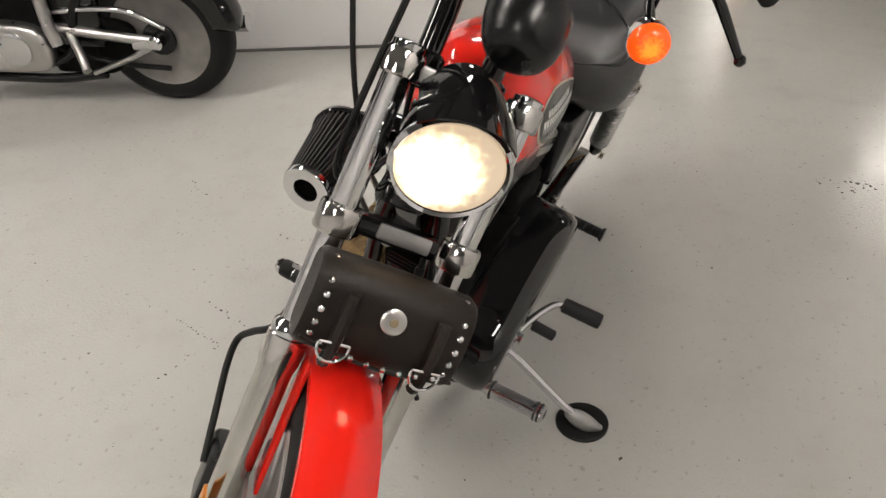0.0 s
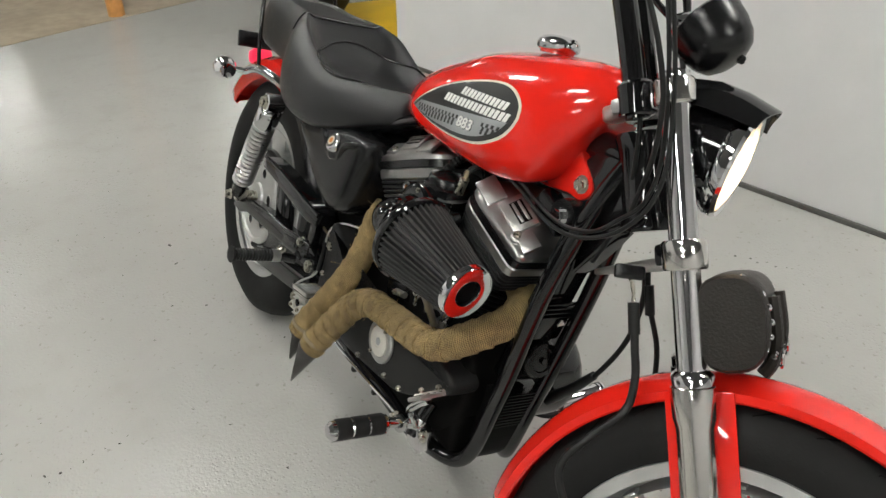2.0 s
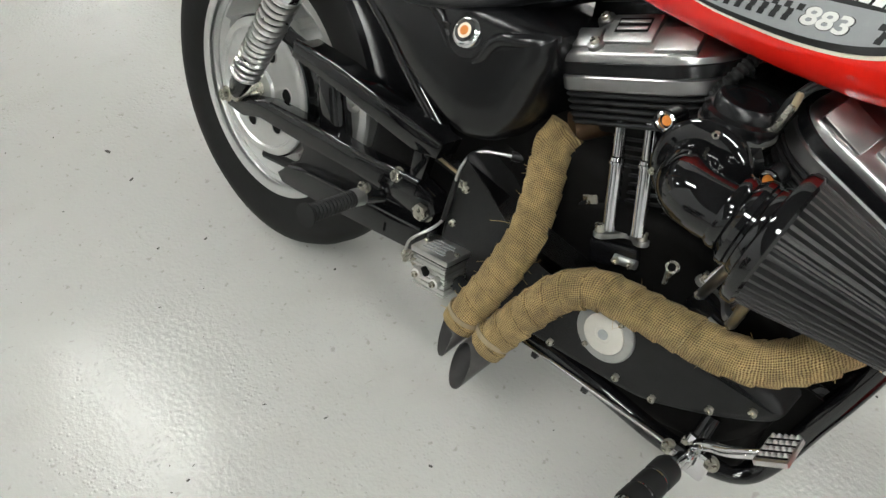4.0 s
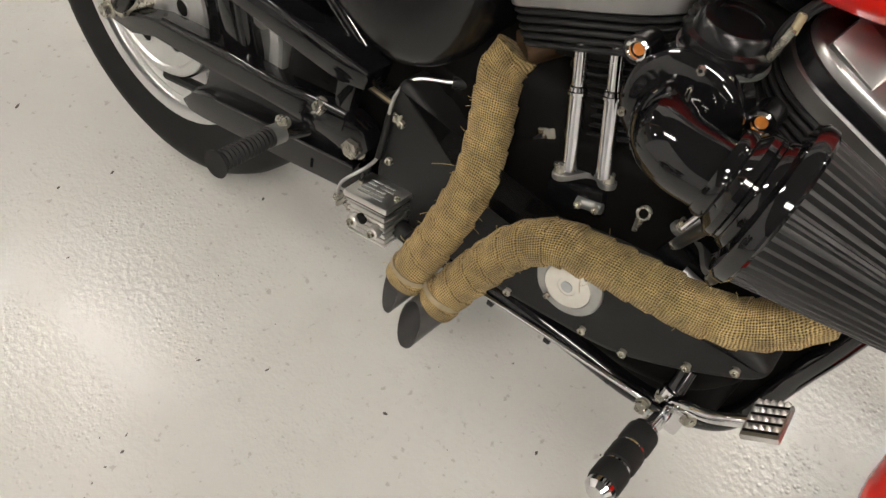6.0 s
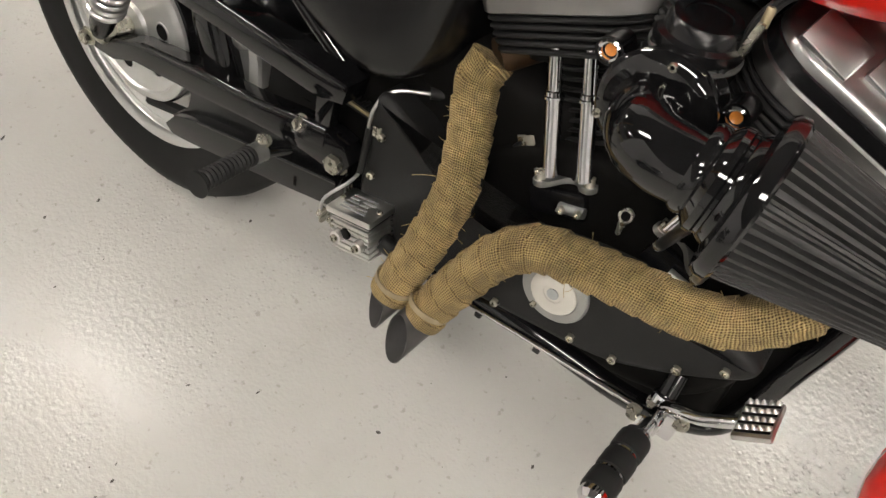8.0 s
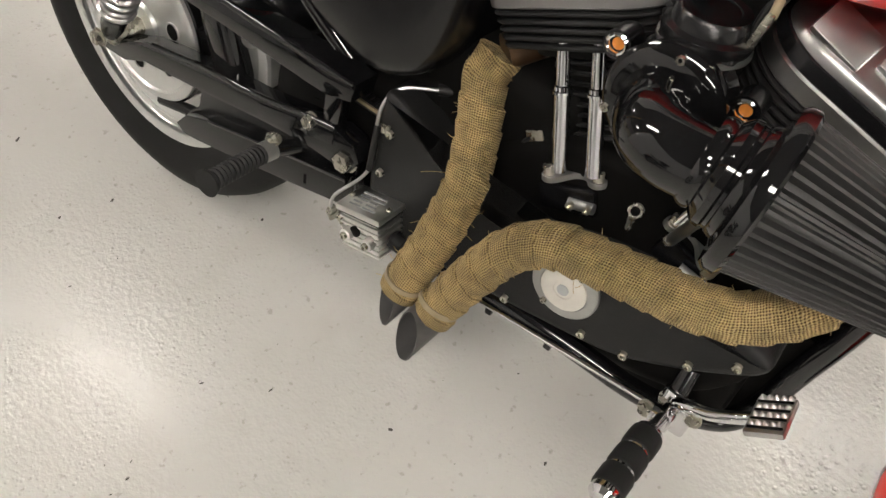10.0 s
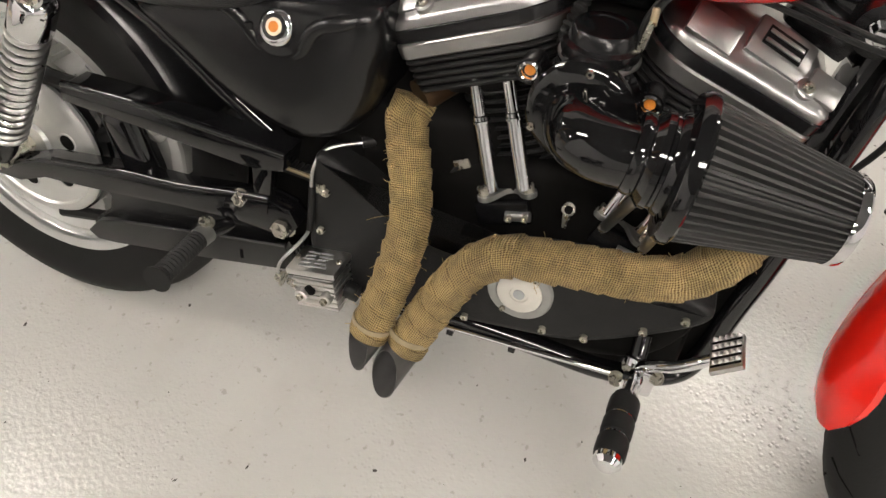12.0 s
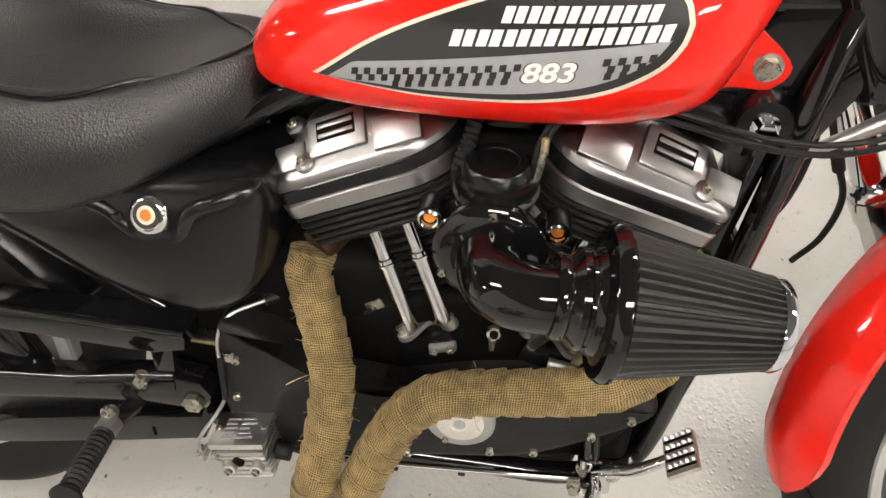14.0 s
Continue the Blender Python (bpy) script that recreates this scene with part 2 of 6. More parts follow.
def part(name, bm, material, parent=None, label="", smooth=True, at=None):
    """Links a bmesh as one mesh object under a thing or a part."""
    ob = new(name, mesh_of(name, bm, material, smooth))
    if parent is not None:
        ob.parent = parent
    if at is not None:
        ob.matrix_basis = at
    return tagged(ob, label) if label else ob


def more(name, ob, parent, m):
    """Another object on the mesh of ob."""
    o = new(name, ob.data)
    o.parent, o.matrix_basis = parent, m
    return o


def thing(name, label, category, m=None, group="", kind=""):
    ob = new(name)
    ob.empty_display_size = 0.1
    if m is not None:
        ob.matrix_basis = m
    return tagged(ob, label, category, group, kind)


def V(*a):
    return Vector(a)


def spline(points, n=6):
    """Catmull-Rom through the points, n steps a span."""
    p = [Vector(q) for q in points]
    p = [2 * p[0] - p[1]] + p + [2 * p[-1] - p[-2]]
    out = []
    for i in range(1, len(p) - 2):
        a, b, c, d = p[i - 1 : i + 3]
        for k in range(n):
            t = k / n
            out.append(0.5 * (2 * b + (c - a) * t + (2 * a - 5 * b + 4 * c - d) * t * t + (3 * b - a - 3 * c + d) * t**3))
    return out + [p[-2]]


def frames_along(pts):
    """A matrix at each point, its z along the way, without twist."""
    res, side = [], None
    for i, q in enumerate(pts):
        d = (pts[min(i + 1, len(pts) - 1)] - pts[max(i - 1, 0)]).normalized()
        if side is None:
            side = d.orthogonal().normalized()
        side = (side - d * side.dot(d)).normalized()
        up = d.cross(side)
        res.append(Matrix(((side.x, up.x, d.x, q.x), (side.y, up.y, d.y, q.y), (side.z, up.z, d.z, q.z), (0, 0, 0, 1))))
    return res


def skin(bm, rings, cap=True, loop=False):
    """Quads between rings of equally many vertices."""
    vs = [[bm.verts.new(q) for q in r] for r in rings]
    n = len(vs[0])
    for a, b in zip(vs, vs[1:] + ([vs[0]] if loop else [])):
        for i in range(n):
            bm.faces.new((a[i], a[(i + 1) % n], b[(i + 1) % n], b[i]))
    if cap and not loop:
        bm.faces.new(vs[0][::-1])
        bm.faces.new(vs[-1])
    return vs


def tube(points, r, n=12, steps=6, bm=None, smooth=True, uv=False, cap=True):
    """A round bar along a path; r is one radius or a function of 0..1 along it."""
    bm = bm or bmesh.new()
    pts = spline(points, steps) if smooth else [Vector(p) for p in points]
    mats = frames_along(pts)
    last = len(pts) - 1
    rings, length, dist = [], 0.0, []
    for i, m in enumerate(mats):
        if i:
            length += (pts[i] - pts[i - 1]).length
        dist.append(length)
    for i, m in enumerate(mats):
        rr = r(dist[i] / length) if callable(r) else r
        rings.append([m @ V(rr * math.cos(2 * math.pi * k / n), rr * math.sin(2 * math.pi * k / n), 0) for k in range(n)])
    vs = skin(bm, rings, cap)
    if uv:
        layer = bm.loops.layers.uv.new("UVMap")
        where = {v: (i, k) for i, ring in enumerate(vs) for k, v in enumerate(ring)}
        for f in bm.faces:
            ks = [where[lp.vert][1] for lp in f.loops]
            for lp, k in zip(f.loops, ks):
                kk = k + n if (max(ks) - k > n / 2) else k
                lp[layer].uv = (kk / n, dist[where[lp.vert][0]])
    return bm


def lathe(profile, m=None, n=32, bm=None, cap=True):
    """A turned shape: profile of (along z, radius), placed by m."""
    bm = bm or bmesh.new()
    m = m or Matrix()
    skin(bm, [[m @ V(max(r, 1e-4) * math.cos(2 * math.pi * k / n), max(r, 1e-4) * math.sin(2 * math.pi * k / n), z) for k in range(n)] for z, r in profile], cap)
    return bm


def towards(origin, direction, twist=0.0):
    """A matrix at origin whose z points along direction."""
    return Matrix.Translation(origin) @ Vector(direction).to_track_quat("Z", "Y").to_matrix().to_4x4() @ pose(0, 0, 0, 0, 0, twist)


def block(size, m=None, bevel=0.0, bm=None, segs=2):
    """A box of that size about the middle of m, with rounded edges."""
    own = bmesh.new()
    bmesh.ops.create_cube(own, size=1.0)
    bmesh.ops.scale(own, vec=size, verts=own.verts)
    if bevel:
        bmesh.ops.bevel(own, geom=own.edges[:], offset=bevel, segments=segs, profile=0.6, affect="EDGES")
    bmesh.ops.transform(own, matrix=m or Matrix(), verts=own.verts)
    if bm is None:
        return own
    tmp = bpy.data.meshes.new("tmp")
    own.to_mesh(tmp)
    own.free()
    bm.from_mesh(tmp)
    bpy.data.meshes.remove(tmp)
    return bm


def slab(outline, y0, y1, bevel=0.004, segs=2, m=None, crown=0.0):
    """A plate: an outline of (x, z) between two values of y, its rims rounded. crown: how far the y1 face swells."""
    bm = bmesh.new()
    vs = [bm.verts.new((x, y0, z)) for x, z in outline]
    f = bm.faces.new(vs)
    ext = bmesh.ops.extrude_face_region(bm, geom=[f])
    bmesh.ops.translate(bm, vec=(0, y1 - y0, 0), verts=[v for v in ext["geom"] if isinstance(v, bmesh.types.BMVert)])
    bmesh.ops.recalc_face_normals(bm, faces=bm.faces)
    if bevel:
        edges = [e for e in bm.edges if abs(e.verts[0].co.y - y1) < 1e-6 and abs(e.verts[1].co.y - y1) < 1e-6]
        bmesh.ops.bevel(bm, geom=edges, offset=bevel, segments=segs, profile=0.6, affect="EDGES")
    if m is not None:
        bmesh.ops.transform(bm, matrix=m, verts=bm.verts)
    return bm


def round_outline(points, n=5, closed=True):
    """The outline made smooth by a closed Catmull-Rom curve."""
    p = [Vector((*q, 0)) for q in points]
    out, k = [], len(p)
    for i in range(k):
        a, b, c, d = p[(i - 1) % k], p[i], p[(i + 1) % k], p[(i + 2) % k]
        for j in range(n):
            t = j / n
            q = 0.5 * (2 * b + (c - a) * t + (2 * a - 5 * b + 4 * c - d) * t * t + (3 * b - a - 3 * c + d) * t**3)
            out.append((q.x, q.y))
    return out


def hex_bolt(r=0.008, h=0.007, washer=True):
    bm = bmesh.new()
    if washer:
        lathe([(0, r * 1.35), (0.0015, r * 1.35)], n=16, bm=bm)
    lathe([(0.0015, r), (h, r), (h + 0.001, r * 0.88)], n=6, bm=bm)
    return bm


def socket_bolt(r=0.0055, h=0.006):
    return lathe([(0, r), (h, r), (h + 0.001, r * 0.85), (h + 0.001, r * 0.5), (h - 0.003, r * 0.5)], n=14)


# ---- the hall ----
def wall_panel(name, a, b, height, thick, label, z0=0.0):
    """An upright board wall from a to b on the floor, its back thick metres behind."""
    a, b = V(*a, 0), V(*b, 0)
    d = (b - a).normalized()
    n = V(-d.y, d.x, 0)
    bm = block(((b - a).length, thick, height), Matrix.Translation((a + b) / 2 + n * thick / 2 + V(0, 0, z0 + height / 2)) @ pose(0, 0, 0, 0, 0, math.degrees(math.atan2(d.y, d.x))), 0.004)
    ob = part(name, bm, WALL)
    return tagged(ob, label, "wall", kind="structure")


def strip(name, a, b, out, material, label, w=0.012, h=0.018):
    a, b = V(*a, 0), V(*b, 0)
    d = (b - a).normalized()
    n = V(d.y, -d.x, 0)
    bm = block(((b - a).length, w, h), Matrix.Translation((a + b) / 2 + n * (w / 2 + out) + V(0, 0, h / 2 + 0.001)) @ pose(0, 0, 0, 0, 0, math.degrees(math.atan2(d.y, d.x))), 0.002)
    return tagged(part(name, bm, material), label, "skirting", kind="structure")


def build_hall():
    bm = bmesh.new()
    bmesh.ops.create_grid(bm, x_segments=4, y_segments=4, size=1.0)
    bmesh.ops.scale(bm, vec=(11, 8, 1), verts=bm.verts)
    bmesh.ops.translate(bm, vec=(-5, 0, 0), verts=bm.verts)
    tagged(part("floor", bm, FLOOR), "glossy grey epoxy floor with scuffs and specks", "floor", kind="structure")
    bm = block((22, 16, 0.1), Matrix.Translation((-5, 0, 3.06)))
    tagged(part("ceiling", bm, CEIL), "plain grey ceiling of a large hall", "ceiling", kind="structure")
    # outer walls are out of view, added to enclose the hall and bounce light
    wall_panel("wall_north", (6, 8), (-16, 8), 3.0, -0.1, "unseen outer hall wall, painted white")
    wall_panel("wall_south", (-16, -8), (6, -8), 3.0, -0.1, "unseen outer hall wall, painted white")
    wall_panel("wall_east", (6, -8), (6, 8), 3.0, -0.1, "unseen outer hall wall, painted white")
    wall_panel("wall_west", (-16, 8), (-16, -8), 3.0, -0.1, "unseen outer hall wall, painted white")
    # partitions beside the motorcycle
    wall_panel("wall_partition", (-1.79, 1.40), (2.6, 2.19), 2.4, 0.12, "white partition wall beside the motorcycle")
    strip("skirting", (-1.79, 1.40), (2.6, 2.19), 0.0, SKIRT, "thin dark skirting along the partition")
    wall_panel("wall_display", (0.9, -5.69), (-1.53, -0.90), 2.4, -0.06, "white display board wall behind the parked motorcycle")
    strip("skirting", (0.9, -5.69), (-1.53, -0.90), 0.0615, SKIRT, "thin dark metal strip under the display board", h=0.014)
    # tan floor beyond the epoxy
    bm = bmesh.new()
    vs = [bm.verts.new(p) for p in ((-2.85, -1.9, 0), (-2.3, -3.3, 0), (-15.8, -7.8, 0), (-15.8, 6.6, 0), (-4.35, 2.0, 0))]
    f = bm.faces.new(vs)
    ext = bmesh.ops.extrude_face_region(bm, geom=[f])
    bmesh.ops.translate(bm, vec=(0, 0, 0.004), verts=[v for v in ext["geom"] if isinstance(v, bmesh.types.BMVert)])
    tagged(part("floor_tan", bm, CARPET), "tan worn floor beyond the grey epoxy", "floor", kind="structure")
    # first five follow floor glints; the others are unseen, added as fill light
    for x, y in ((-1.9, -0.35), (-6.45, -1.6), (-7.55, 2.1), (-12.0, -0.6), (1.9, 1.8), (-2.6, -4.6), (1.15, -1.35), (2.6, -2.4), (-5.0, -4.6), (-2.0, 4.4), (4.4, 0.4), (4.2, -4.5), (2.0, 5.0), (-6.0, 5.4)):
        lamp = thing("ceiling_light", "white fluorescent ceiling light", "ceiling light", Matrix.Translation((x, y, 3.0)), "ceiling lights")
        part("housing", block((1.26, 0.36, 0.04), Matrix.Translation((0, 0, -0.01)), 0.006), WHITE, lamp)
        part("diffuser", block((1.20, 0.30, 0.012), Matrix.Translation((0, 0, -0.035)), 0.004), LAMP, lamp)


build_hall()

# ---- the motorcycle ----
LEAN = 18.4
bike = thing("motorcycle", "red and black motorcycle with wrapped pipes, leaning on its side stand", "motorcycle", pose(0, 0, 0, -LEAN, 0, 0))
# steering: turned to the left about the raked head
STEER = 28.2
RAKE = 30.1
HEAD = V(1.2327, 0.003, 0.767)
_e1 = V(math.cos(radians(RAKE)), 0, math.sin(radians(RAKE)))
_up = V(-math.sin(radians(RAKE)), 0, math.cos(radians(RAKE)))
FORK = Matrix(((_e1.x, 0, _up.x, HEAD.x), (_e1.y, 1, _up.y, HEAD.y), (_e1.z, 0, _up.z, HEAD.z), (0, 0, 0, 1))) @ pose(0, 0, 0, 0, 0, STEER) @ pose(0, 0, 0, 2.5, 0, 0)
# the bars sit a little askew in their risers
BARS = FORK @ pose(0, 0, 0, -2.5, 0, 0)


def torus_tyre(R, w, rim, n=72):
    """A tyre about the y axis: rounded tread and sidewalls down to the rim."""
    prof = [(-0.40, rim), (-0.47, rim + 0.02), (-0.5, (R + rim) / 2), (-0.47, R - 0.035), (-0.38, R - 0.014), (-0.2, R - 0.003), (0, R), (0.2, R - 0.003), (0.38, R - 0.014), (0.47, R - 0.035), (0.5, (R + rim) / 2), (0.47, rim + 0.02), (0.40, rim)]
    bm = bmesh.new()
    skin(bm, [[V(r * math.cos(2 * math.pi * k / n), y * w, r * math.sin(2 * math.pi * k / n)) for y, r in prof] for k in range(n)], loop=True)
    return bm


ROTY = pose(0, 0, 0, 90, 0, 0)  # turns a lathe's z to -y


def cast_disc(openings, r_in, r_out, hub, n=240, rows=14):
    """A dished wheel disc with kidney openings through it: (middle angle, half angle, middle radius, half radius)."""
    bm = bmesh.new()

    def is_open(r, a):
        for mid, half, rm, hr in openings:
            d = (a - mid + 180) % 360 - 180
            if (abs(d) / half) ** 2.6 + (abs(r - rm) / hr) ** 2.6 < 1:
                return True
        return False

    solid = [[not is_open(r_in + (r_out - r_in) * (i + 0.5) / rows, 360 * (k + 0.5) / n) for k in range(n)] for i in range(rows)]
    faces = {}
    for sgn in (-1, 1):
        grid = []
        for i in range(rows + 1):
            f = i / rows
            r = r_in + (r_out - r_in) * f
            y = sgn * (hub + (0.026 - hub) * min(1, f / 0.3) ** 0.8 + 0.020 * max(0, (f - 0.55) / 0.45) ** 2)
            grid.append([bm.verts.new((r * math.cos(2 * math.pi * k / n), y, r * math.sin(2 * math.pi * k / n))) for k in range(n)])
        faces[sgn] = grid
        for i in range(rows):
            for k in range(n):
                if solid[i][k]:
                    bm.faces.new((grid[i][k], grid[i][(k + 1) % n], grid[i + 1][(k + 1) % n], grid[i + 1][k]))
    p, q = faces[-1], faces[1]
    for i in range(rows):
        for k in range(n):
            if not solid[i][k]:
                continue
            j = (k + 1) % n
            if i + 1 < rows and not solid[i + 1][k]:
                bm.faces.new((p[i + 1][k], p[i + 1][j], q[i + 1][j], q[i + 1][k]))
            if i > 0 and not solid[i - 1][k]:
                bm.faces.new((p[i][k], p[i][j], q[i][j], q[i][k]))
            if not solid[i][j]:
                bm.faces.new((p[i][j], p[i + 1][j], q[i + 1][j], q[i][j]))
            if not solid[i][k - 1]:
                bm.faces.new((p[i][k], p[i + 1][k], q[i + 1][k], q[i][k]))
    bmesh.ops.delete(bm, geom=[v for v in bm.verts if not v.link_faces], context="VERTS")
    return bm


def build_rear_wheel(parent):
    wheel = part("rear_wheel", torus_tyre(0.331, 0.140, 0.218), RUBBER, parent, "black rubber rear tyre on a silver cast wheel", at=Matrix.Translation((0.006, 0, 0.331)))
    rim = lathe([(0.055, 0.205), (0.058, 0.222), (0.050, 0.224), (0.046, 0.205), (0.030, 0.196), (-0.030, 0.196), (-0.046, 0.205), (-0.050, 0.224), (-0.058, 0.222), (-0.055, 0.205), (-0.045, 0.190), (0.045, 0.190)], ROTY, 64, cap=False)
    part("rim", rim, WHEEL, wheel)
    kidneys = [(142, 23, 0.158, 0.030), (66, 17, 0.160, 0.030), (28, 15, 0.160, 0.030), (-8, 15, 0.160, 0.030), (-46, 15, 0.160, 0.030)]
    part("wheel_disc", cast_disc(kidneys, 0.03, 0.199, 0.058), WHEEL, wheel)
    # belt side: silver sprocket disc with round holes, and the black toothed pulley behind it
    disc = part("sprocket_disc", lathe([(0.060, 0.126), (0.066, 0.131), (0.074, 0.131), (0.077, 0.127), (0.0775, 0.116), (0.0735, 0.113), (0.0735, 0.040), (0.079, 0.036), (0.079, 0.016)], ROTY, 64), WHEEL, wheel, "silver sprocket disc with round holes")
    for k in range(6):
        a = radians(14 + 60 * k)
        mm = pose(0.078 * math.cos(a), -0.0735, 0.078 * math.sin(a), 90, 0, 0)
        part("hole_lip", lathe([(-0.002, 0.0165), (0.0012, 0.0158), (0.0018, 0.0140), (-0.001, 0.0130)], mm, 22, cap=False), WHEEL, disc)
        # holes are not cut: dark discs paint the shade inside them
        part("hole_shade", lathe([(-0.001, 0.0136), (0.0004, 0.0132)], mm, 22), DARK, disc)
    part("pulley", lathe([(0.040, 0.118), (0.040, 0.132), (0.044, 0.135), (0.066, 0.135), (0.068, 0.132), (0.068, 0.118)], ROTY, 64, cap=False), BLACK, wheel, "black belt pulley")
    part("brake_disc", lathe([(-0.062, 0.13), (-0.066, 0.142), (-0.071, 0.142), (-0.074, 0.125)], ROTY, 48), CAST, wheel)
    part("axle_nut", lathe([(0.06, 0.016), (0.135, 0.016), (0.137, 0.012)], ROTY, 6), STEEL, wheel)
    return wheel


rear_wheel = build_rear_wheel(bike)


# pipes
def wrapped(points, r, name, label, seed):
    """A pipe wound with an overlapping, slightly uneven band of woven wrap, and its loose threads."""
    pts = spline(points, 14)
    length = sum((b - a).length for a, b in zip(pts, pts[1:]))
    fine = spline(points, max(8, int(length / 0.0022 / (len(points) - 1))))
    mats = frames_along(fine)
    n, dist, rings = 36, [0.0], []
    for a, b in zip(fine, fine[1:]):
        dist.append(dist[-1] + (b - a).length)
    for d, m in zip(dist, mats):
        ring = []
        for k in range(n):
            turn = d / 0.027 + k / n + 0.22 * noise.noise(V(d * 22, seed, k / n * 1.5))
            ridge = 0.0036 * (1 - turn % 1.0) ** 0.7
            rr = r + ridge + 0.0012 * noise.noise(V(d * 60, k * 0.35, seed))
            ring.append(m @ V(rr * math.cos(2 * math.pi * k / n), rr * math.sin(2 * math.pi * k / n), 0))
        rings.append(ring)
    bm = bmesh.new()
    vs = skin(bm, rings)
    layer = bm.loops.layers.uv.new("UVMap")
    where = {v: (i, k) for i, ring in enumerate(vs) for k, v in enumerate(ring)}
    for f in bm.faces:
        ks = [where[lp.vert][1] for lp in f.loops]
        for lp, k in zip(f.loops, ks):
            kk = k + n if (max(ks) - k > n / 2) else k
            lp[layer].uv = (kk / n, dist[where[lp.vert][0]] + 0.027 * kk / n)
    pipe = part(name, bm, WRAP, bike, label)
    rng = random.Random(seed)
    fuzz = bmesh.new()
    for _ in range(46):
        i = rng.randrange(4, len(mats) - 4)
        a = rng.uniform(0, 6.28)
        base = V((r + 0.001) * math.cos(a), (r + 0.001) * math.sin(a), 0)
        out = base.normalized()
        l = rng.uniform(0.003, 0.010) if rng.random() < 0.85 else rng.uniform(0.012, 0.02)
        side = V(rng.uniform(-1, 1), rng.uniform(-1, 1), rng.uniform(-1, 1)) * l * 0.6
        tube([mats[i] @ base, mats[i] @ (base + out * l * 0.6 + side * 0.4), mats[i] @ (base + out * l + side)], 0.00035, 4, 3, bm=fuzz)
    tagged(part("loose_threads", fuzz, THREAD, pipe), kind="stuff")
    return pipe


REAR_PIPE = [(0.648, -0.064, 0.576), (0.642, -0.076, 0.548), (0.660, -0.10, 0.49), (0.675, -0.13, 0.44), (0.672, -0.165, 0.38), (0.662, -0.19, 0.33), (0.655, -0.2, 0.30)]
FRONT_PIPE = [(1.010, 0.0, 0.600), (1.050, -0.018, 0.588), (1.074, -0.056, 0.566), (1.054, -0.108, 0.525), (1.012, -0.13, 0.485), (0.967, -0.135, 0.468), (0.916, -0.14, 0.463), (0.85, -0.145, 0.457), (0.803, -0.15, 0.449), (0.765, -0.16, 0.42), (0.737, -0.172, 0.37), (0.717, -0.187, 0.325), (0.706, -0.197, 0.295)]
part("exhaust_stub", tube([(0.690, 0.0, 0.600), (0.672, -0.030, 0.592), (0.650, -0.060, 0.578)], 0.021, 18, 5), SCORCH, bike, "scorched brown exhaust stub at the rear cylinder")
wrapped(REAR_PIPE, 0.0245, "rear_pipe", "tan woven heat wrap on the rear exhaust pipe", 3)
wrapped(FRONT_PIPE, 0.0245, "front_pipe", "tan woven heat wrap on the front exhaust pipe", 8)


def slash_tip(a, axis, face, reach, name):
    """A thin pipe end, cut at a steep slant, with its dark bore."""
    axis, face = V(*axis).normalized(), V(*face).normalized()
    m = towards(V(*a), axis)
    n, r = 40, 0.0235
    outer, inner, top = [], [], []
    for k in range(n):
        t = 2 * math.pi * k / n
        q = V(r * math.cos(t), r * math.sin(t), 0)
        l = max(0.003, reach - (m.to_3x3() @ q).dot(face) / axis.dot(face))
        top.append(m @ q)
        outer.append(m @ (q + V(0, 0, l)))
        inner.append(m @ (q * 0.92 + V(0, 0, l)))
    deep = [m @ V(r * 0.92 * math.cos(2 * math.pi * k / n), r * 0.92 * math.sin(2 * math.pi * k / n), -0.02) for k in range(n)]
    bm = bmesh.new()
    skin(bm, [top, outer, inner], cap=False)
    tip = part(name, bm, TIP, bike, "dark grey slash-cut exhaust tip")
    bore = bmesh.new()
    skin(bore, [inner, deep], cap=False)
    part("bore", bore, BORE, tip)
    return tip


slash_tip((0.655, -0.2, 0.302), (-0.407, -0.205, -0.89), (-0.584, -0.811, -0.038), 0.0293, "exhaust_tip")
slash_tip((0.706, -0.197, 0.297), (-0.362, -0.314, -0.877), (-0.45, -0.89, -0.02), 0.055, "exhaust_tip")
for q, d in ((V(0.657, -0.196, 0.308), (-0.2, -0.2, -1)), (V(0.708, -0.195, 0.303), (-0.2, -0.35, -1))):
    part("hose_clamp", lathe([(-0.0035, 0.0265), (-0.0035, 0.0285), (0.0035, 0.0285), (0.0035, 0.0265)], towards(q - V(*d).normalized() * 0.012, d), 28, cap=False), BAND, bike)

# engine
CRANK = V(0.853, 0, 0.36)


def cyl_frame(sign):
    """x along the bike's length, z up the cylinder's axis. sign: -1 rear, 1 front."""
    return Matrix.Translation(CRANK) @ pose(0, 0, 0, 0, sign * 22.5, 0)


def rrect(hx, hy, r, z, n=5):
    """A rounded rectangle at height z."""
    out = []
    for cx, cy, a0 in ((hx - r, hy - r, 0), (-hx + r, hy - r, 90), (-hx + r, -hy + r, 180), (hx - r, -hy + r, 270)):
        for k in range(n + 1):
            a = radians(a0 + 90 * k / n)
            out.append(V(cx + r * math.cos(a), cy + r * math.sin(a), z))
    return out


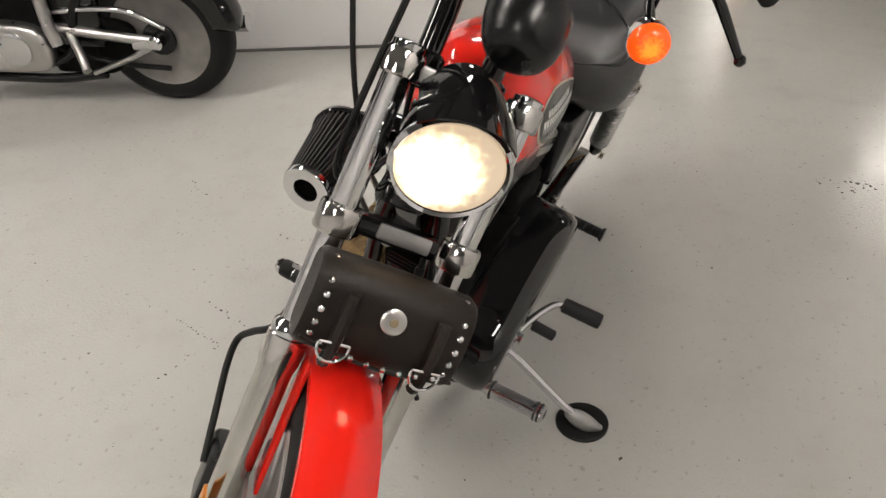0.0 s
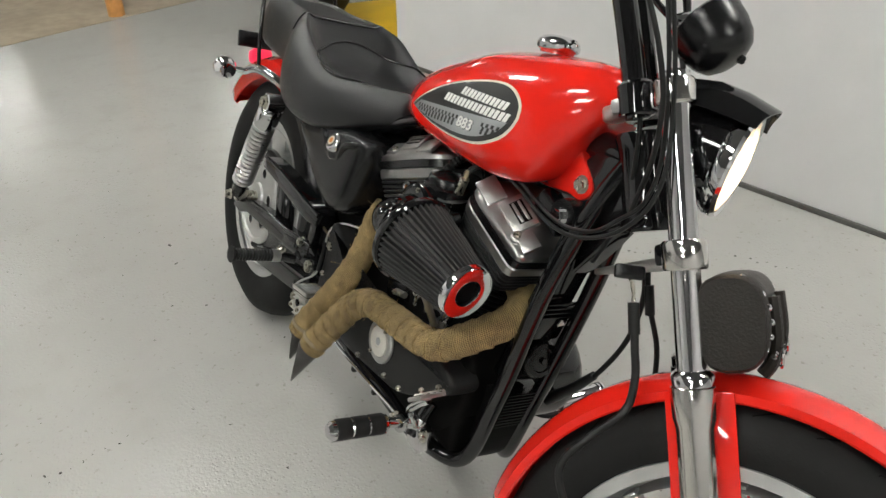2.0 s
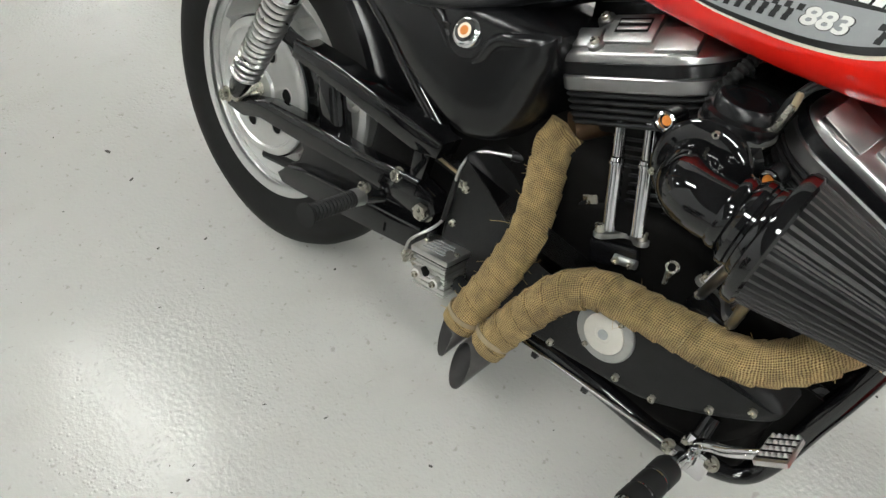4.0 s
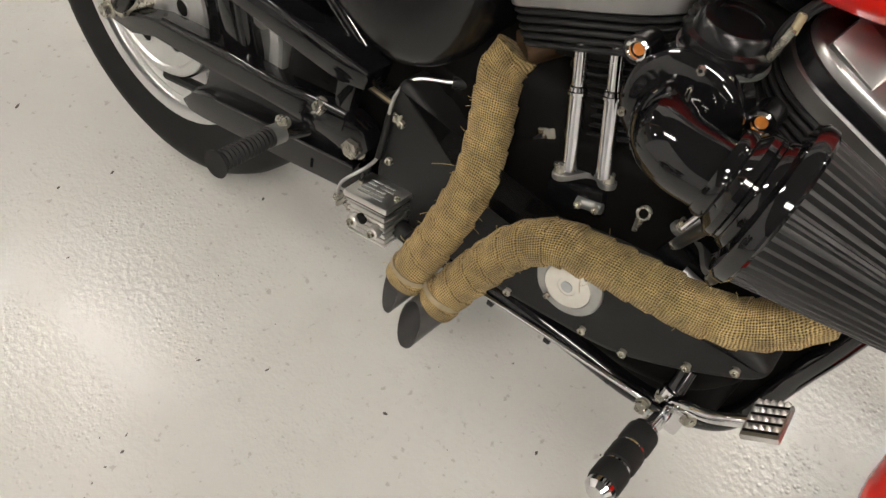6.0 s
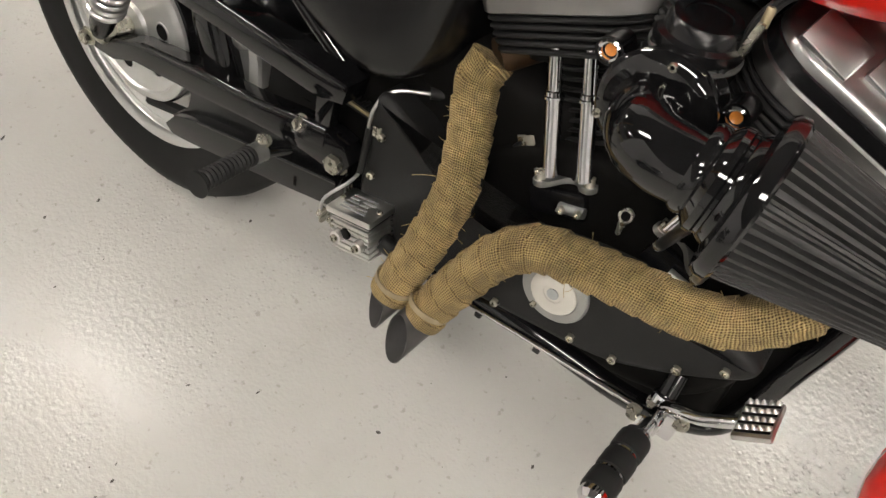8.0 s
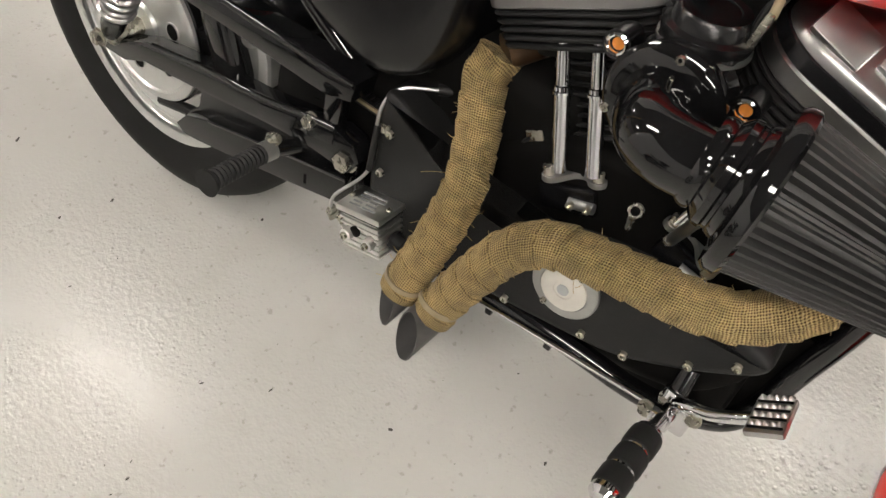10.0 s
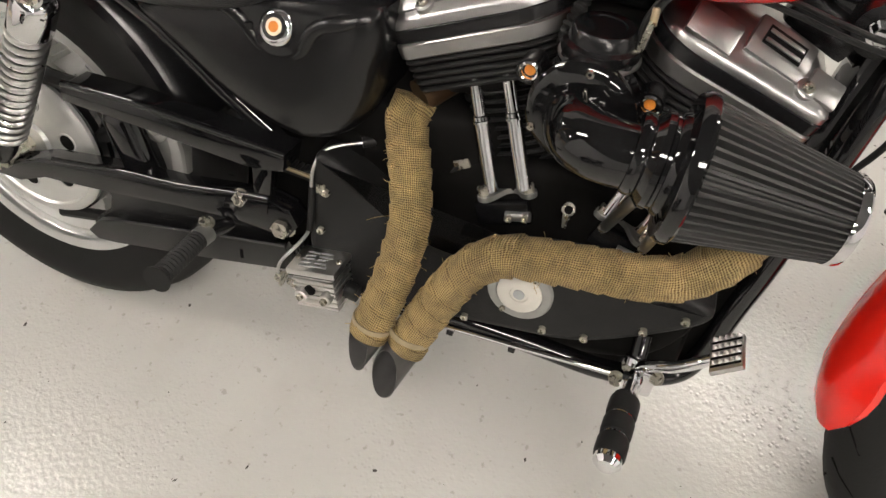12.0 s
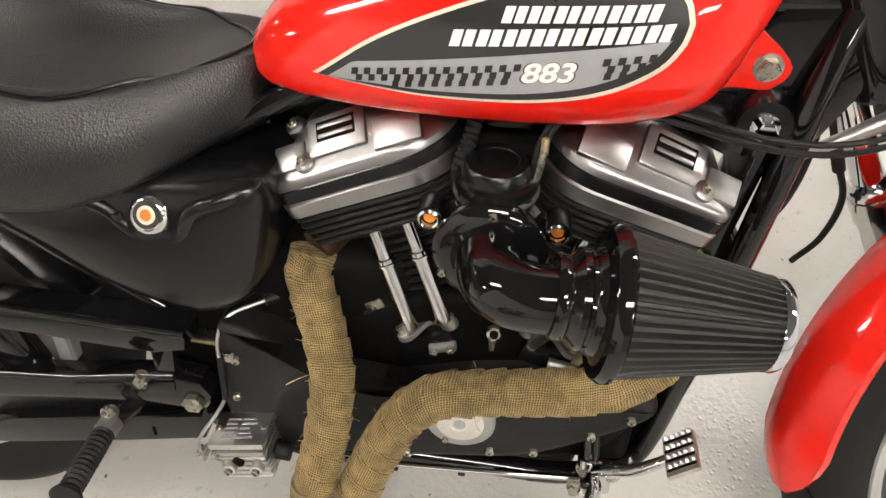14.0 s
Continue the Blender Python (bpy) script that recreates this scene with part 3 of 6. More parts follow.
def rocker_ring(sign, grow, z, rise=0.0):
    """The rocker box's plan, drawn in by grow: square at its outer end, round towards the intake."""
    u0, u1, hy = (-0.104 if sign < 0 else -0.100) + grow, (0.101 if sign < 0 else 0.092) - grow, 0.092 - grow
    out = []
    for cu, cy, r, a0 in ((u1, hy, 0.014, 0), (u0, hy, 0.058, 90), (u0, -hy, 0.058, 180), (u1, -hy, 0.014, 270)):
        r = min(r, hy * 0.95)
        mu, my = cu - math.copysign(r, cu), cy - math.copysign(r, cy)
        for k in range(8):
            a = radians(a0 + 90 * k / 7)
            u, y = mu + r * math.cos(a), my + r * math.sin(a)
            out.append(V(sign * u, y, z + rise * u))
    return out


def rockerbox(sign, name):
    m = cyl_frame(sign)
    rise = 0.0 if sign < 0 else 0.075

    def layer(nm, levels, mat, label=""):
        bm = bmesh.new()
        skin(bm, [[m @ q for q in rocker_ring(sign, g, z, rise)] for g, z in levels])
        return part(nm, bm, mat, head, label)

    barrel = bmesh.new()
    skin(barrel, [[m @ q for q in rrect(0.056, 0.056, 0.05, z)] for z in (0.14, 0.285)])
    skin(barrel, [[m @ q for q in rrect(0.070, 0.070, 0.03, z)] for z in (0.280, 0.336)])
    head = part(name, barrel, DARK, bike, "black finned cylinder with a polished rocker box")
    z = 0.165
    while z < 0.275:
        bm = bmesh.new()
        skin(bm, [[m @ q for q in rrect(0.064, 0.060, 0.05, z)], [m @ q for q in rrect(0.065, 0.061, 0.05, z + 0.002)], [m @ q for q in rrect(0.064, 0.060, 0.05, z + 0.004)]])
        part("fin", bm, WRINKLE, head)
        z += 0.0115
    for k in range(5):
        z = 0.291 + 0.0088 * k
        layer("fin", ((0.0095 - 0.0012 * k, z), (0.0075 - 0.0012 * k, z + 0.002), (0.0075 - 0.0012 * k, z + 0.0038), (0.0095 - 0.0012 * k, z + 0.0058)), WRINKLE)
    layer("rocker_base", ((0.003, 0.334), (0.001, 0.336), (0.0, 0.351), (0.002, 0.3535)), ROCKER, "polished alloy rocker base")
    layer("rocker_gasket", ((0.0015, 0.3535), (0.0, 0.355), (0.0, 0.368), (0.0015, 0.3695)), SATIN)
    layer("rocker_cover", ((0.001, 0.3695), (0.001, 0.3765), (0.003, 0.3800), (0.006, 0.3825), (0.024, 0.3975), (0.036, 0.4065), (0.044, 0.4105), (0.052, 0.4120), (0.070, 0.4125)), ROCKER, "polished alloy rocker cover")

    def at(u, y, z, rx=0.0):
        return m @ pose(sign * u, y, z + rise * u, rx, 0, 0)

    # stepped shoulders, the raised middle panel with its slotted recess (a dark slab for its shade), and the bolts on
    # their bosses
    slope = 39
    part("shoulder", block((0.052, 0.036, 0.009), at(-0.052, -0.072, 0.3935, slope), 0.003), ROCKER, head)
    part("shoulder", block((0.036, 0.030, 0.008), at(0.070, -0.070, 0.3950, slope), 0.003), ROCKER, head)
    face = at(0.014, -0.060, 0.4030, slope)
    panel = part("middle_panel", block((0.066, 0.044, 0.010), face, 0.003), ROCKER, head)
    part("recess_shade", block((0.044, 0.022, 0.0015), face @ pose(0, 0.004, 0.0050), 0.0005), DARK, panel)
    for k in range(2):
        part("rib", block((0.040, 0.0046, 0.0030), face @ pose(0, -0.0015 + 0.0105 * k, 0.0055), 0.001), ROCKER, panel)
    for u, y, z in ((0.054, -0.077, 0.3870),) + (((0.068, -0.030, 0.4105),) if sign < 0 else ()):
        part("boss", lathe([(-0.008, 0.0125), (0.0055, 0.0110), (0.007, 0.0090)], at(u, y, z, slope * 0.8), 20), ROCKER, head)
        part("cover_bolt", socket_bolt(0.0062, 0.004), STEEL, head, at=at(u, y - 0.004, z + 0.0055, slope * 0.8))
    return head


rear_head = rockerbox(-1, "rear_cylinder")
front_head = rockerbox(1, "front_cylinder")

cases = slab(round_outline([(0.60, 0.30), (0.58, 0.42), (0.66, 0.47), (0.74, 0.52), (0.85, 0.54), (0.97, 0.52), (1.04, 0.44), (1.04, 0.34), (0.97, 0.27), (0.80, 0.25)]), 0.10, -0.075, 0.02, 3)
part("crankcase", cases, DARK, bike)
cover = slab(round_outline([(0.525, 0.345), (0.530, 0.40), (0.531, 0.47), (0.545, 0.494), (0.60, 0.468), (0.67, 0.425), (0.75, 0.415), (0.85, 0.44), (0.97, 0.45), (1.045, 0.437), (1.052, 0.415), (1.02, 0.385), (0.96, 0.345), (0.90, 0.316), (0.82, 0.302), (0.70, 0.286), (0.60, 0.282), (0.54, 0.30)], 4), -0.06, -0.118, 0.012, 3)
case_cover = part("gear_cover", cover, WRINKLE, bike, "matt black gear cover with bolts round its rim")
for x, z in ((0.545, 0.376), (0.553, 0.44), (0.76, 0.305), (0.865, 0.326), (0.919, 0.334), (1.027, 0.41), (0.985, 0.375), (0.575, 0.305)):
    part("cover_bolt", socket_bolt(), STEEL, case_cover, at=towards((x, -0.117, z), (0, -1, 0)))
derby = part("round_cap", lathe([(0, 0.043), (0.006, 0.043), (0.008, 0.041), (0.0085, 0.031), (0.007, 0.030)], towards((0.827, -0.116, 0.378), (0, -1, 0)), 40), CAST, case_cover, "round alloy inspection cap")
part("cap_disc", lathe([(0.006, 0.0295), (0.010, 0.0295), (0.011, 0.028), (0.0112, 0.012), (0.0105, 0.0115), (0.0105, 0.003)], towards((0.827, -0.116, 0.378), (0, -1, 0)), 40), CAP, derby)
part("cap_mark", lathe([(0.0100, 0.0075), (0.0116, 0.0075), (0.0118, 0.0068)], towards((0.827, -0.116, 0.378), (0, -1, 0)), 24), SILVER, derby)
for a in (60, 240):
    part("cap_screw", socket_bolt(0.004, 0.003), STEEL, derby, at=towards((0.827 + 0.035 * math.cos(radians(a)), -0.126, 0.378 + 0.035 * math.sin(radians(a))), (0, -1, 0)))

# air filter
FB, FE = V(0.967, -0.203, 0.655), V(1.112, -0.193, 0.640)
fm = towards(FB, FE - FB)
flen = (FE - FB).length


def pleated(n=42, r0=0.0685, r1=0.0415):
    bm = bmesh.new()
    rings = []
    for z in (0.0, flen * 0.33, flen * 0.66, flen - 0.006):
        r = r0 + (r1 - r0) * z / flen
        rings.append([fm @ V((r - (0.0, 0.0, 0.009, 0.009)[k % 4]) * math.cos(math.pi * (k + 0.25 * (k % 2)) / (2 * n)), (r - (0.0, 0.0, 0.009, 0.009)[k % 4]) * math.sin(math.pi * (k + 0.25 * (k % 2)) / (2 * n)), z) for k in range(4 * n)])
    skin(bm, rings)
    return bm


filt = part("air_filter", pleated(), FILTER, bike, "black pleated cone air filter with a chrome end cap", smooth=False)
part("end_cap", lathe([(flen - 0.009, 0.0440), (flen - 0.002, 0.0440), (flen + 0.002, 0.042), (flen + 0.003, 0.036), (flen + 0.002, 0.022), (flen - 0.004, 0.020), (flen - 0.02, 0.019)], fm, 40), CHROME, filt, "chrome ring end cap")
# dark disc painted in for the shade inside the cap's hole
part("cap_hole_shade", lathe([(flen - 0.006, 0.0195), (flen - 0.004, 0.0190)], fm, 30), SHADE_BLACK, filt)
part("filter_base", lathe([(-0.012, 0.048), (-0.012, 0.0690), (-0.007, 0.0725), (0.001, 0.0725), (0.004, 0.0690)], fm, 44), BLACK, filt)
part("clamp", lathe([(-0.054, 0.031), (-0.054, 0.0380), (-0.050, 0.0400), (-0.045, 0.0400), (-0.042, 0.0385), (-0.038, 0.0430), (-0.034, 0.0470), (-0.028, 0.0475), (-0.026, 0.0455), (-0.023, 0.0455), (-0.021, 0.0480), (-0.015, 0.0500), (-0.010, 0.062)], fm, 44), BLACK, filt)
ELBOW = [(0.942, -0.207, 0.657), (0.916, -0.206, 0.655), (0.893, -0.203, 0.653), (0.873, -0.193, 0.651), (0.860, -0.177, 0.650), (0.854, -0.158, 0.649), (0.852, -0.134, 0.648), (0.852, -0.105, 0.648)]
elbow = tube(ELBOW, lambda f: 0.0305 + 0.0035 * min(1, f / 0.5) + 0.023 * max(0, (f - 0.56) / 0.44) ** 2.2, 36, 8)
elb = part("intake_elbow", elbow, BLACK, bike, "glossy black intake elbow")
part("elbow_flange", lathe([(-0.020, 0.050), (-0.010, 0.0565), (-0.003, 0.0580), (0.003, 0.0575), (0.007, 0.0535), (0.010, 0.046)], towards((0.852, -0.135, 0.647), (0, -1, 0)), 44), BLACK, elb)
for a in (88, 205, 325):
    part("flange_bolt", socket_bolt(0.0045, 0.003), STEEL, elb, at=towards((0.852 + 0.0515 * math.cos(radians(a)), -0.142, 0.645 + 0.0505 * math.sin(radians(a))), (0, -1, 0)))
carb = part("carburettor", block((0.075, 0.075, 0.045), pose(0.852, -0.075, 0.680, 0, 0, 0), 0.012, segs=3), SATIN, bike, "black carburettor with a domed cap")
part("carb_cap", lathe([(-0.004, 0.041), (0.0, 0.042), (0.008, 0.041), (0.011, 0.036), (0.022, 0.034), (0.025, 0.031), (0.0255, 0.022), (0.0245, 0.021)], pose(0.852, -0.085, 0.700, 4, 0, 0), 34), SATIN, carb)
part("cap_plate", lathe([(-0.0095, 0.041), (-0.009, 0.0435), (-0.006, 0.0435), (-0.0055, 0.041)], pose(0.852, -0.085, 0.700, 4, 0, 0), 34), CAST, carb)
for x, z in ((0.79, 0.674), (0.916, 0.669)):
    b = part("breather_bolt", lathe([(0, 0.014), (0.03, 0.014), (0.03, 0.0105), (0.026, 0.0105)], towards((x, -0.095, z), (0, -1, 0)), 20), SATIN, bike)
    part("bolt_ring", lathe([(0.026, 0.0122), (0.030, 0.0116), (0.0315, 0.0095), (0.0305, 0.0078), (0.026, 0.0072)], towards((x, -0.095, z), (0, -1, 0)), 20, cap=False), CHROME, b)
    part("plug", lathe([(0.020, 0.0066), (0.0262, 0.0060), (0.0272, 0.003)], towards((x, -0.095, z), (0, -1, 0)), 16), AMBER, b, "amber plug")


def pushrod(lo, hi):
    lo, hi = V(*lo), V(*hi)
    m = towards(lo, hi - lo)
    l = (hi - lo).length
    return part("pushrod_tube", lathe([(0, 0.0095), (l * 0.60, 0.0092), (l * 0.605, 0.0112), (l * 0.625, 0.0112), (l * 0.63, 0.0098), (l * 0.66, 0.0095), (l * 0.67, 0.0078), (l, 0.0078)], m, 18), CHROME, bike)


for lo, hi in (((0.762, -0.085, 0.492), (0.718, -0.072, 0.630)), ((0.801, -0.085, 0.508), (0.755, -0.072, 0.645)), ((0.905, -0.083, 0.505), (0.950, -0.072, 0.640)), ((0.948, -0.083, 0.492), (0.989, -0.072, 0.625))):
    pushrod(lo, hi)
for sgn in (-1, 1):
    # two-lobed hold-down plate across the foot of each pair of tubes
    tb = part("tappet_block", block((0.072, 0.05, 0.034), pose(0.853 + sgn * 0.073, -0.060, 0.460, 0, sgn * 19, 0), 0.006), SATIN, bike)
    ux, nn, uy = V(0.9518, -sgn * 0.0289, -sgn * 0.3053), V(sgn * 0.3067, 0.0896, 0.9476), V(0, 0.9956, -0.0941)
    pl = Matrix(((ux.x, -nn.x, uy.x, 0.853 + sgn * 0.072), (ux.y, -nn.y, uy.y, -0.088), (ux.z, -nn.z, uy.z, 0.492), (0, 0, 0, 1)))
    lobes = [(-0.034, -0.002), (-0.030, -0.012), (-0.020, -0.014), (-0.012, -0.006), (-0.002, 0.010), (0.010, 0.012), (0.020, -0.001), (0.031, -0.005), (0.038, 0.004), (0.031, 0.020), (0.016, 0.030), (-0.006, 0.032), (-0.018, 0.022)]
    plate = part("tappet_plate", slab(round_outline([(-sgn * u, v) for u, v in lobes], 4), -0.003, 0.004, 0.0015, m=pl), CAST, tb, "two-lobed alloy plate")
    for u, v in ((-0.027, -0.004), (0.029, 0.004)):
        part("tappet_bolt", socket_bolt(0.0068, 0.010), STEEL, plate, at=pl @ pose(-sgn * u, -0.003, v, 90, 0, 0))
# clip, gusset, hoses and a drain pin in the dark behind the tubes
clip = part("wire_clip", block((0.022, 0.004, 0.014), pose(0.7165, -0.070, 0.506, 0, -28, 0), 0.002), STEEL, bike, "dull metal wire clip")
part("clip_wire", tube([(0.700, -0.069, 0.484), (0.707, -0.070, 0.494), (0.712, -0.070, 0.502)], 0.0030, 8, 3), SOFT, clip)
part("gusset", slab([(0.664, 0.530), (0.675, 0.558), (0.700, 0.549), (0.716, 0.540), (0.706, 0.520)], -0.044, -0.050, 0.002), WRINKLE, bike)
for k in range(3):
    part("oil_hose", tube([(0.668, -0.046, 0.505 - 0.014 * k), (0.690, -0.054, 0.517 - 0.013 * k), (0.712, -0.054, 0.526 - 0.012 * k), (0.732, -0.046, 0.528 - 0.012 * k)], 0.0065, 10, 5), SOFT, bike)
pin = part("drain_pin", lathe([(-0.006, 0.0075), (0.006, 0.0085), (0.008, 0.0078), (0.008, 0.0050), (0.002, 0.0045)], towards((0.859, -0.088, 0.498), (0.1, -0.9, 0.45)), 18), STEEL, bike)
# black disc for the shade in the pin's bore
part("pin_hole_shade", lathe([(0.0060, 0.0054), (0.0086, 0.0052)], towards((0.859, -0.088, 0.498), (0.1, -0.9, 0.45)), 16), SHADE_BLACK, pin)
part("pin_tail", tube([(0.8585, -0.088, 0.494), (0.858, -0.090, 0.472)], lambda f: 0.0060 - 0.0035 * f, 12, 4), STEEL, pin)
part("engine_foot", slab(round_outline([(1.00, 0.262), (1.05, 0.266), (1.076, 0.300), (1.090, 0.395), (1.074, 0.420), (1.02, 0.40)], 3), -0.034, 0.034, 0.006), DARK, bike)
for x, y, z, d in ((0.79, -0.088, 0.462, (0, -1, 0.2)), (0.81, -0.088, 0.468, (0, -1, 0.2))):
    part("case_bolt", socket_bolt(0.005, 0.008), STEEL, bike, at=towards((x, y, z), d))
for a, b in (((0.785, -0.086, 0.461), (0.815, -0.086, 0.469)), ((0.925, -0.092, 0.463), (0.955, -0.094, 0.458))):
    part("case_lug", tube([a, b], 0.0065, 12, 2), CAST, bike)
for a, b in (((0.905, -0.092, 0.490), (0.940, -0.165, 0.605)), ((0.955, -0.110, 0.490), (0.972, -0.185, 0.600))):
    lug = part("intake_stay", tube([a, b], 0.0065, 14, 3), ALLOY, bike)
    part("stay_bolt", socket_bolt(0.006, 0.006), STEEL, lug, at=towards(a, (-0.3, -1, 0.2)))
part("breather_hose", tube([(0.815, -0.06, 0.66), (0.812, -0.075, 0.70), (0.822, -0.065, 0.735), (0.83, -0.04, 0.76)], lambda f: 0.0075 + 0.0012 * math.sin(f * 110), 12, 22), SOFT, bike)
# gearbox and dark inner frame parts behind the pipes
part("gearbox", block((0.24, 0.16, 0.26), pose(0.64, 0.01, 0.44), 0.03, segs=3), DARK, bike)
part("coil_box", block((0.24, 0.07, 0.085), pose(0.70, 0.045, 0.735, 0, -6, 0), 0.012), SATIN, bike)
part("ignition_box", block((0.20, 0.05, 0.11), pose(0.87, 0.065, 0.735), 0.012), SATIN, bike)
part("battery_box", block((0.26, 0.14, 0.16), pose(0.46, 0.04, 0.60), 0.02, segs=3), SATIN, bike)
part("manifold", tube([(0.77, 0, 0.68), (0.855, -0.03, 0.70), (0.94, 0, 0.68)], 0.028, 16, 5), DARK, bike)
part("wiring_loom", tube([(0.60, -0.03, 0.735), (0.70, -0.035, 0.768), (0.80, -0.035, 0.772), (0.90, -0.03, 0.775), (1.0, -0.02, 0.785), (1.09, -0.015, 0.79)], 0.008, 10, 6), SOFT, bike)
for nm, dz, dx in (("throttle_cable", 0.0, 0.0), ("idle_cable", 0.010, -0.006)):
    part(nm, tube([(0.893 + dx, -0.088, 0.712), (0.897 + dx, -0.084, 0.745), (0.915, -0.070, 0.766 + dz), (0.975, -0.068, 0.774 + dz), (1.02, -0.070, 0.768 + dz), (1.06, -0.075, 0.760 + dz), (1.11, -0.080, 0.753 + dz), (1.16, -0.086, 0.757 + dz), (1.205, -0.088, 0.774 + dz), (1.245 - dz, -0.086, 0.804 + dz), (1.270 - dz, -0.080, 0.850), (1.266 - dz, -0.074, 0.91), (1.225 - dz, -0.070, 1.01), (1.16 - dz, -0.068, 1.13), (1.12 - dz, -0.068, 1.20)], 0.0031, 8, 8), SOFT, bike)
brk = part("cable_bracket", block((0.007, 0.016, 0.034), pose(0.893, -0.086, 0.722, 0, 10, 0), 0.002), STEEL, bike)
part("cable_end", lathe([(0, 0.0042), (0.016, 0.0042), (0.018, 0.003)], pose(0.896, -0.085, 0.734), 12), BAND, brk)
part("inner_wire", tube([(0.892, -0.09, 0.70), (0.886, -0.098, 0.668), (0.884, -0.10, 0.655)], 0.0012, 6, 3), STEEL, brk)


# fuel tank
def tank_ring(x, zb, zt, hw, n=4):
    h = zt - zb
    half = [(0.0, zb + 0.012), (0.42 * hw, zb + 0.004), (0.72 * hw, zb + 0.02 * h), (0.93 * hw, zb + 0.14 * h), (hw, zb + 0.32 * h), (0.965 * hw, zb + 0.52 * h), (0.82 * hw, zb + 0.75 * h), (0.55 * hw, zb + 0.92 * h), (0.25 * hw, zb + 0.985 * h), (0.0, zt)]
    full = half + [(-y, z) for y, z in half[-2:0:-1]]
    return [V(x, y, z) for y, z in round_outline(full, n)]


def build_tank():
    secs = [(0.590, 0.785, 0.800, 0.02), (0.600, 0.772, 0.822, 0.045), (0.625, 0.764, 0.850, 0.068), (0.68, 0.760, 0.882, 0.092), (0.75, 0.758, 0.913, 0.110), (0.82, 0.758, 0.943, 0.121), (0.89, 0.760, 0.961, 0.127), (0.96, 0.765, 0.974, 0.128), (1.02, 0.779, 0.982, 0.118), (1.048, 0.800, 0.984, 0.104), (1.070, 0.842, 0.983, 0.086), (1.090, 0.884, 0.977, 0.064), (1.104, 0.912, 0.967, 0.045), (1.113, 0.931, 0.956, 0.026), (1.116, 0.940, 0.948, 0.012)]
    a = spline([s[:3] for s in secs], 5)
    w = spline([(s[0], s[3], 0) for s in secs], 5)
    bm = bmesh.new()
    skin(bm, [tank_ring(p.x, p.y, p.z, q.y * 0.885, 4) for p, q in zip(a, w)])
    return bm


tank = part("fuel_tank", build_tank(), RED, bike, "glossy red fuel tank with dark oval side panels")
for s in (-1, 1):
    ear = slab(round_outline([(1.00, 0.850), (1.058, 0.862), (1.088, 0.842), (1.119, 0.812), (1.103, 0.788), (1.070, 0.788), (1.00, 0.782)], 4), s * 0.012, s * 0.026, 0.004)
    part("tank_ear", ear, RED, tank)
    part("ear_bolt", hex_bolt(0.0105, 0.008), STEEL, tank, at=towards((1.096, s * 0.026, 0.811), (0, s, 0)))
cap_m = pose(0.936, -0.008, 0.970, 0, -6, 0)
cap = part("fuel_cap", lathe([(0, 0.027), (0.004, 0.029), (0.006, 0.0335), (0.009, 0.0350), (0.015, 0.0350), (0.0165, 0.0335), (0.020, 0.0330), (0.025, 0.027), (0.028, 0.017), (0.029, 0.006)], cap_m, 40), CHROME, tank, "chrome domed fuel cap")


def lerp(table, x):
    for (x0, z0), (x1, z1) in zip(table, table[1:]):
        if x <= x1:
            return z0 + (z1 - z0) * (x - x0) / (x1 - x0)
    return table[-1][1]


TOP = [(q.x, q.y) for q in spline([(0.680, 0.801, 0), (0.742, 0.843, 0), (0.818, 0.878, 0), (0.894, 0.903, 0), (0.951, 0.914, 0), (0.985, 0.910, 0), (1.008, 0.895, 0), (1.015, 0.876, 0)], 6)]
LOW = [(q.x, q.y) for q in spline([(0.680, 0.801, 0), (0.737, 0.797, 0), (0.801, 0.794, 0), (0.886, 0.798, 0), (0.947, 0.811, 0), (0.991, 0.834, 0), (1.01, 0.857, 0), (1.015, 0.876, 0)], 6)]
BACK = 0.008
GRAPH = bpy.context.evaluated_depsgraph_get()
GRAPH.update()


def on_tank(x, z, side, lift):
    hit, q, nrm, _ = tank.ray_cast((x - BACK, side * 0.4, z), (0, -side, 0), depsgraph=GRAPH)
    return q + V(0, side * lift, 0) if hit else V(x - BACK, side * 0.1, z)


def leaf(grow, lo, hi, side, lift, nx=44, nz=10):
    """The drop-shaped field between two shares of its height, laid on the tank."""
    bm = bmesh.new()
    grid = []
    for i in range(nx + 1):
        f = i / nx
        x = 0.68 + (1.015 - 0.68) * (0.5 - 0.5 * math.cos(math.pi * f))
        mid = (lerp(TOP, x) + lerp(LOW, x)) / 2
        zt, zl = mid + (lerp(TOP, x) - mid) * grow, mid + (lerp(LOW, x) - mid) * grow
        xx = 0.86 + (x - 0.86) * (1 + (grow - 1) * 0.45)
        t, l = min(zt, hi(x)), max(zl, lo(x))
        grid.append([bm.verts.new(on_tank(xx, min(l, t) + (t - min(l, t)) * j / nz, side, lift)) for j in range(nz + 1)])
    for a, b in zip(grid, grid[1:]):
        for j in range(nz):
            bm.faces.new((a[j], b[j], b[j + 1], a[j + 1]))
    return bm


def quad_on(points, side, lift, bm, n=3):
    """A small four-cornered patch laid on the tank."""
    a, b, c, d = [V(*p, 0) for p in points]
    g = []
    for i in range(n + 1):
        u = i / n
        g.append([bm.verts.new(on_tank(*((a * (1 - u) + b * u) * (1 - j) + (d * (1 - u) + c * u) * j).xy, side, lift)) for j in (0, 1)])
    for p, q in zip(g, g[1:]):
        bm.faces.new((p[0], q[0], q[1], p[1]))


def edge_z(x):
    return 0.821 + (x - 0.72) * 0.1444


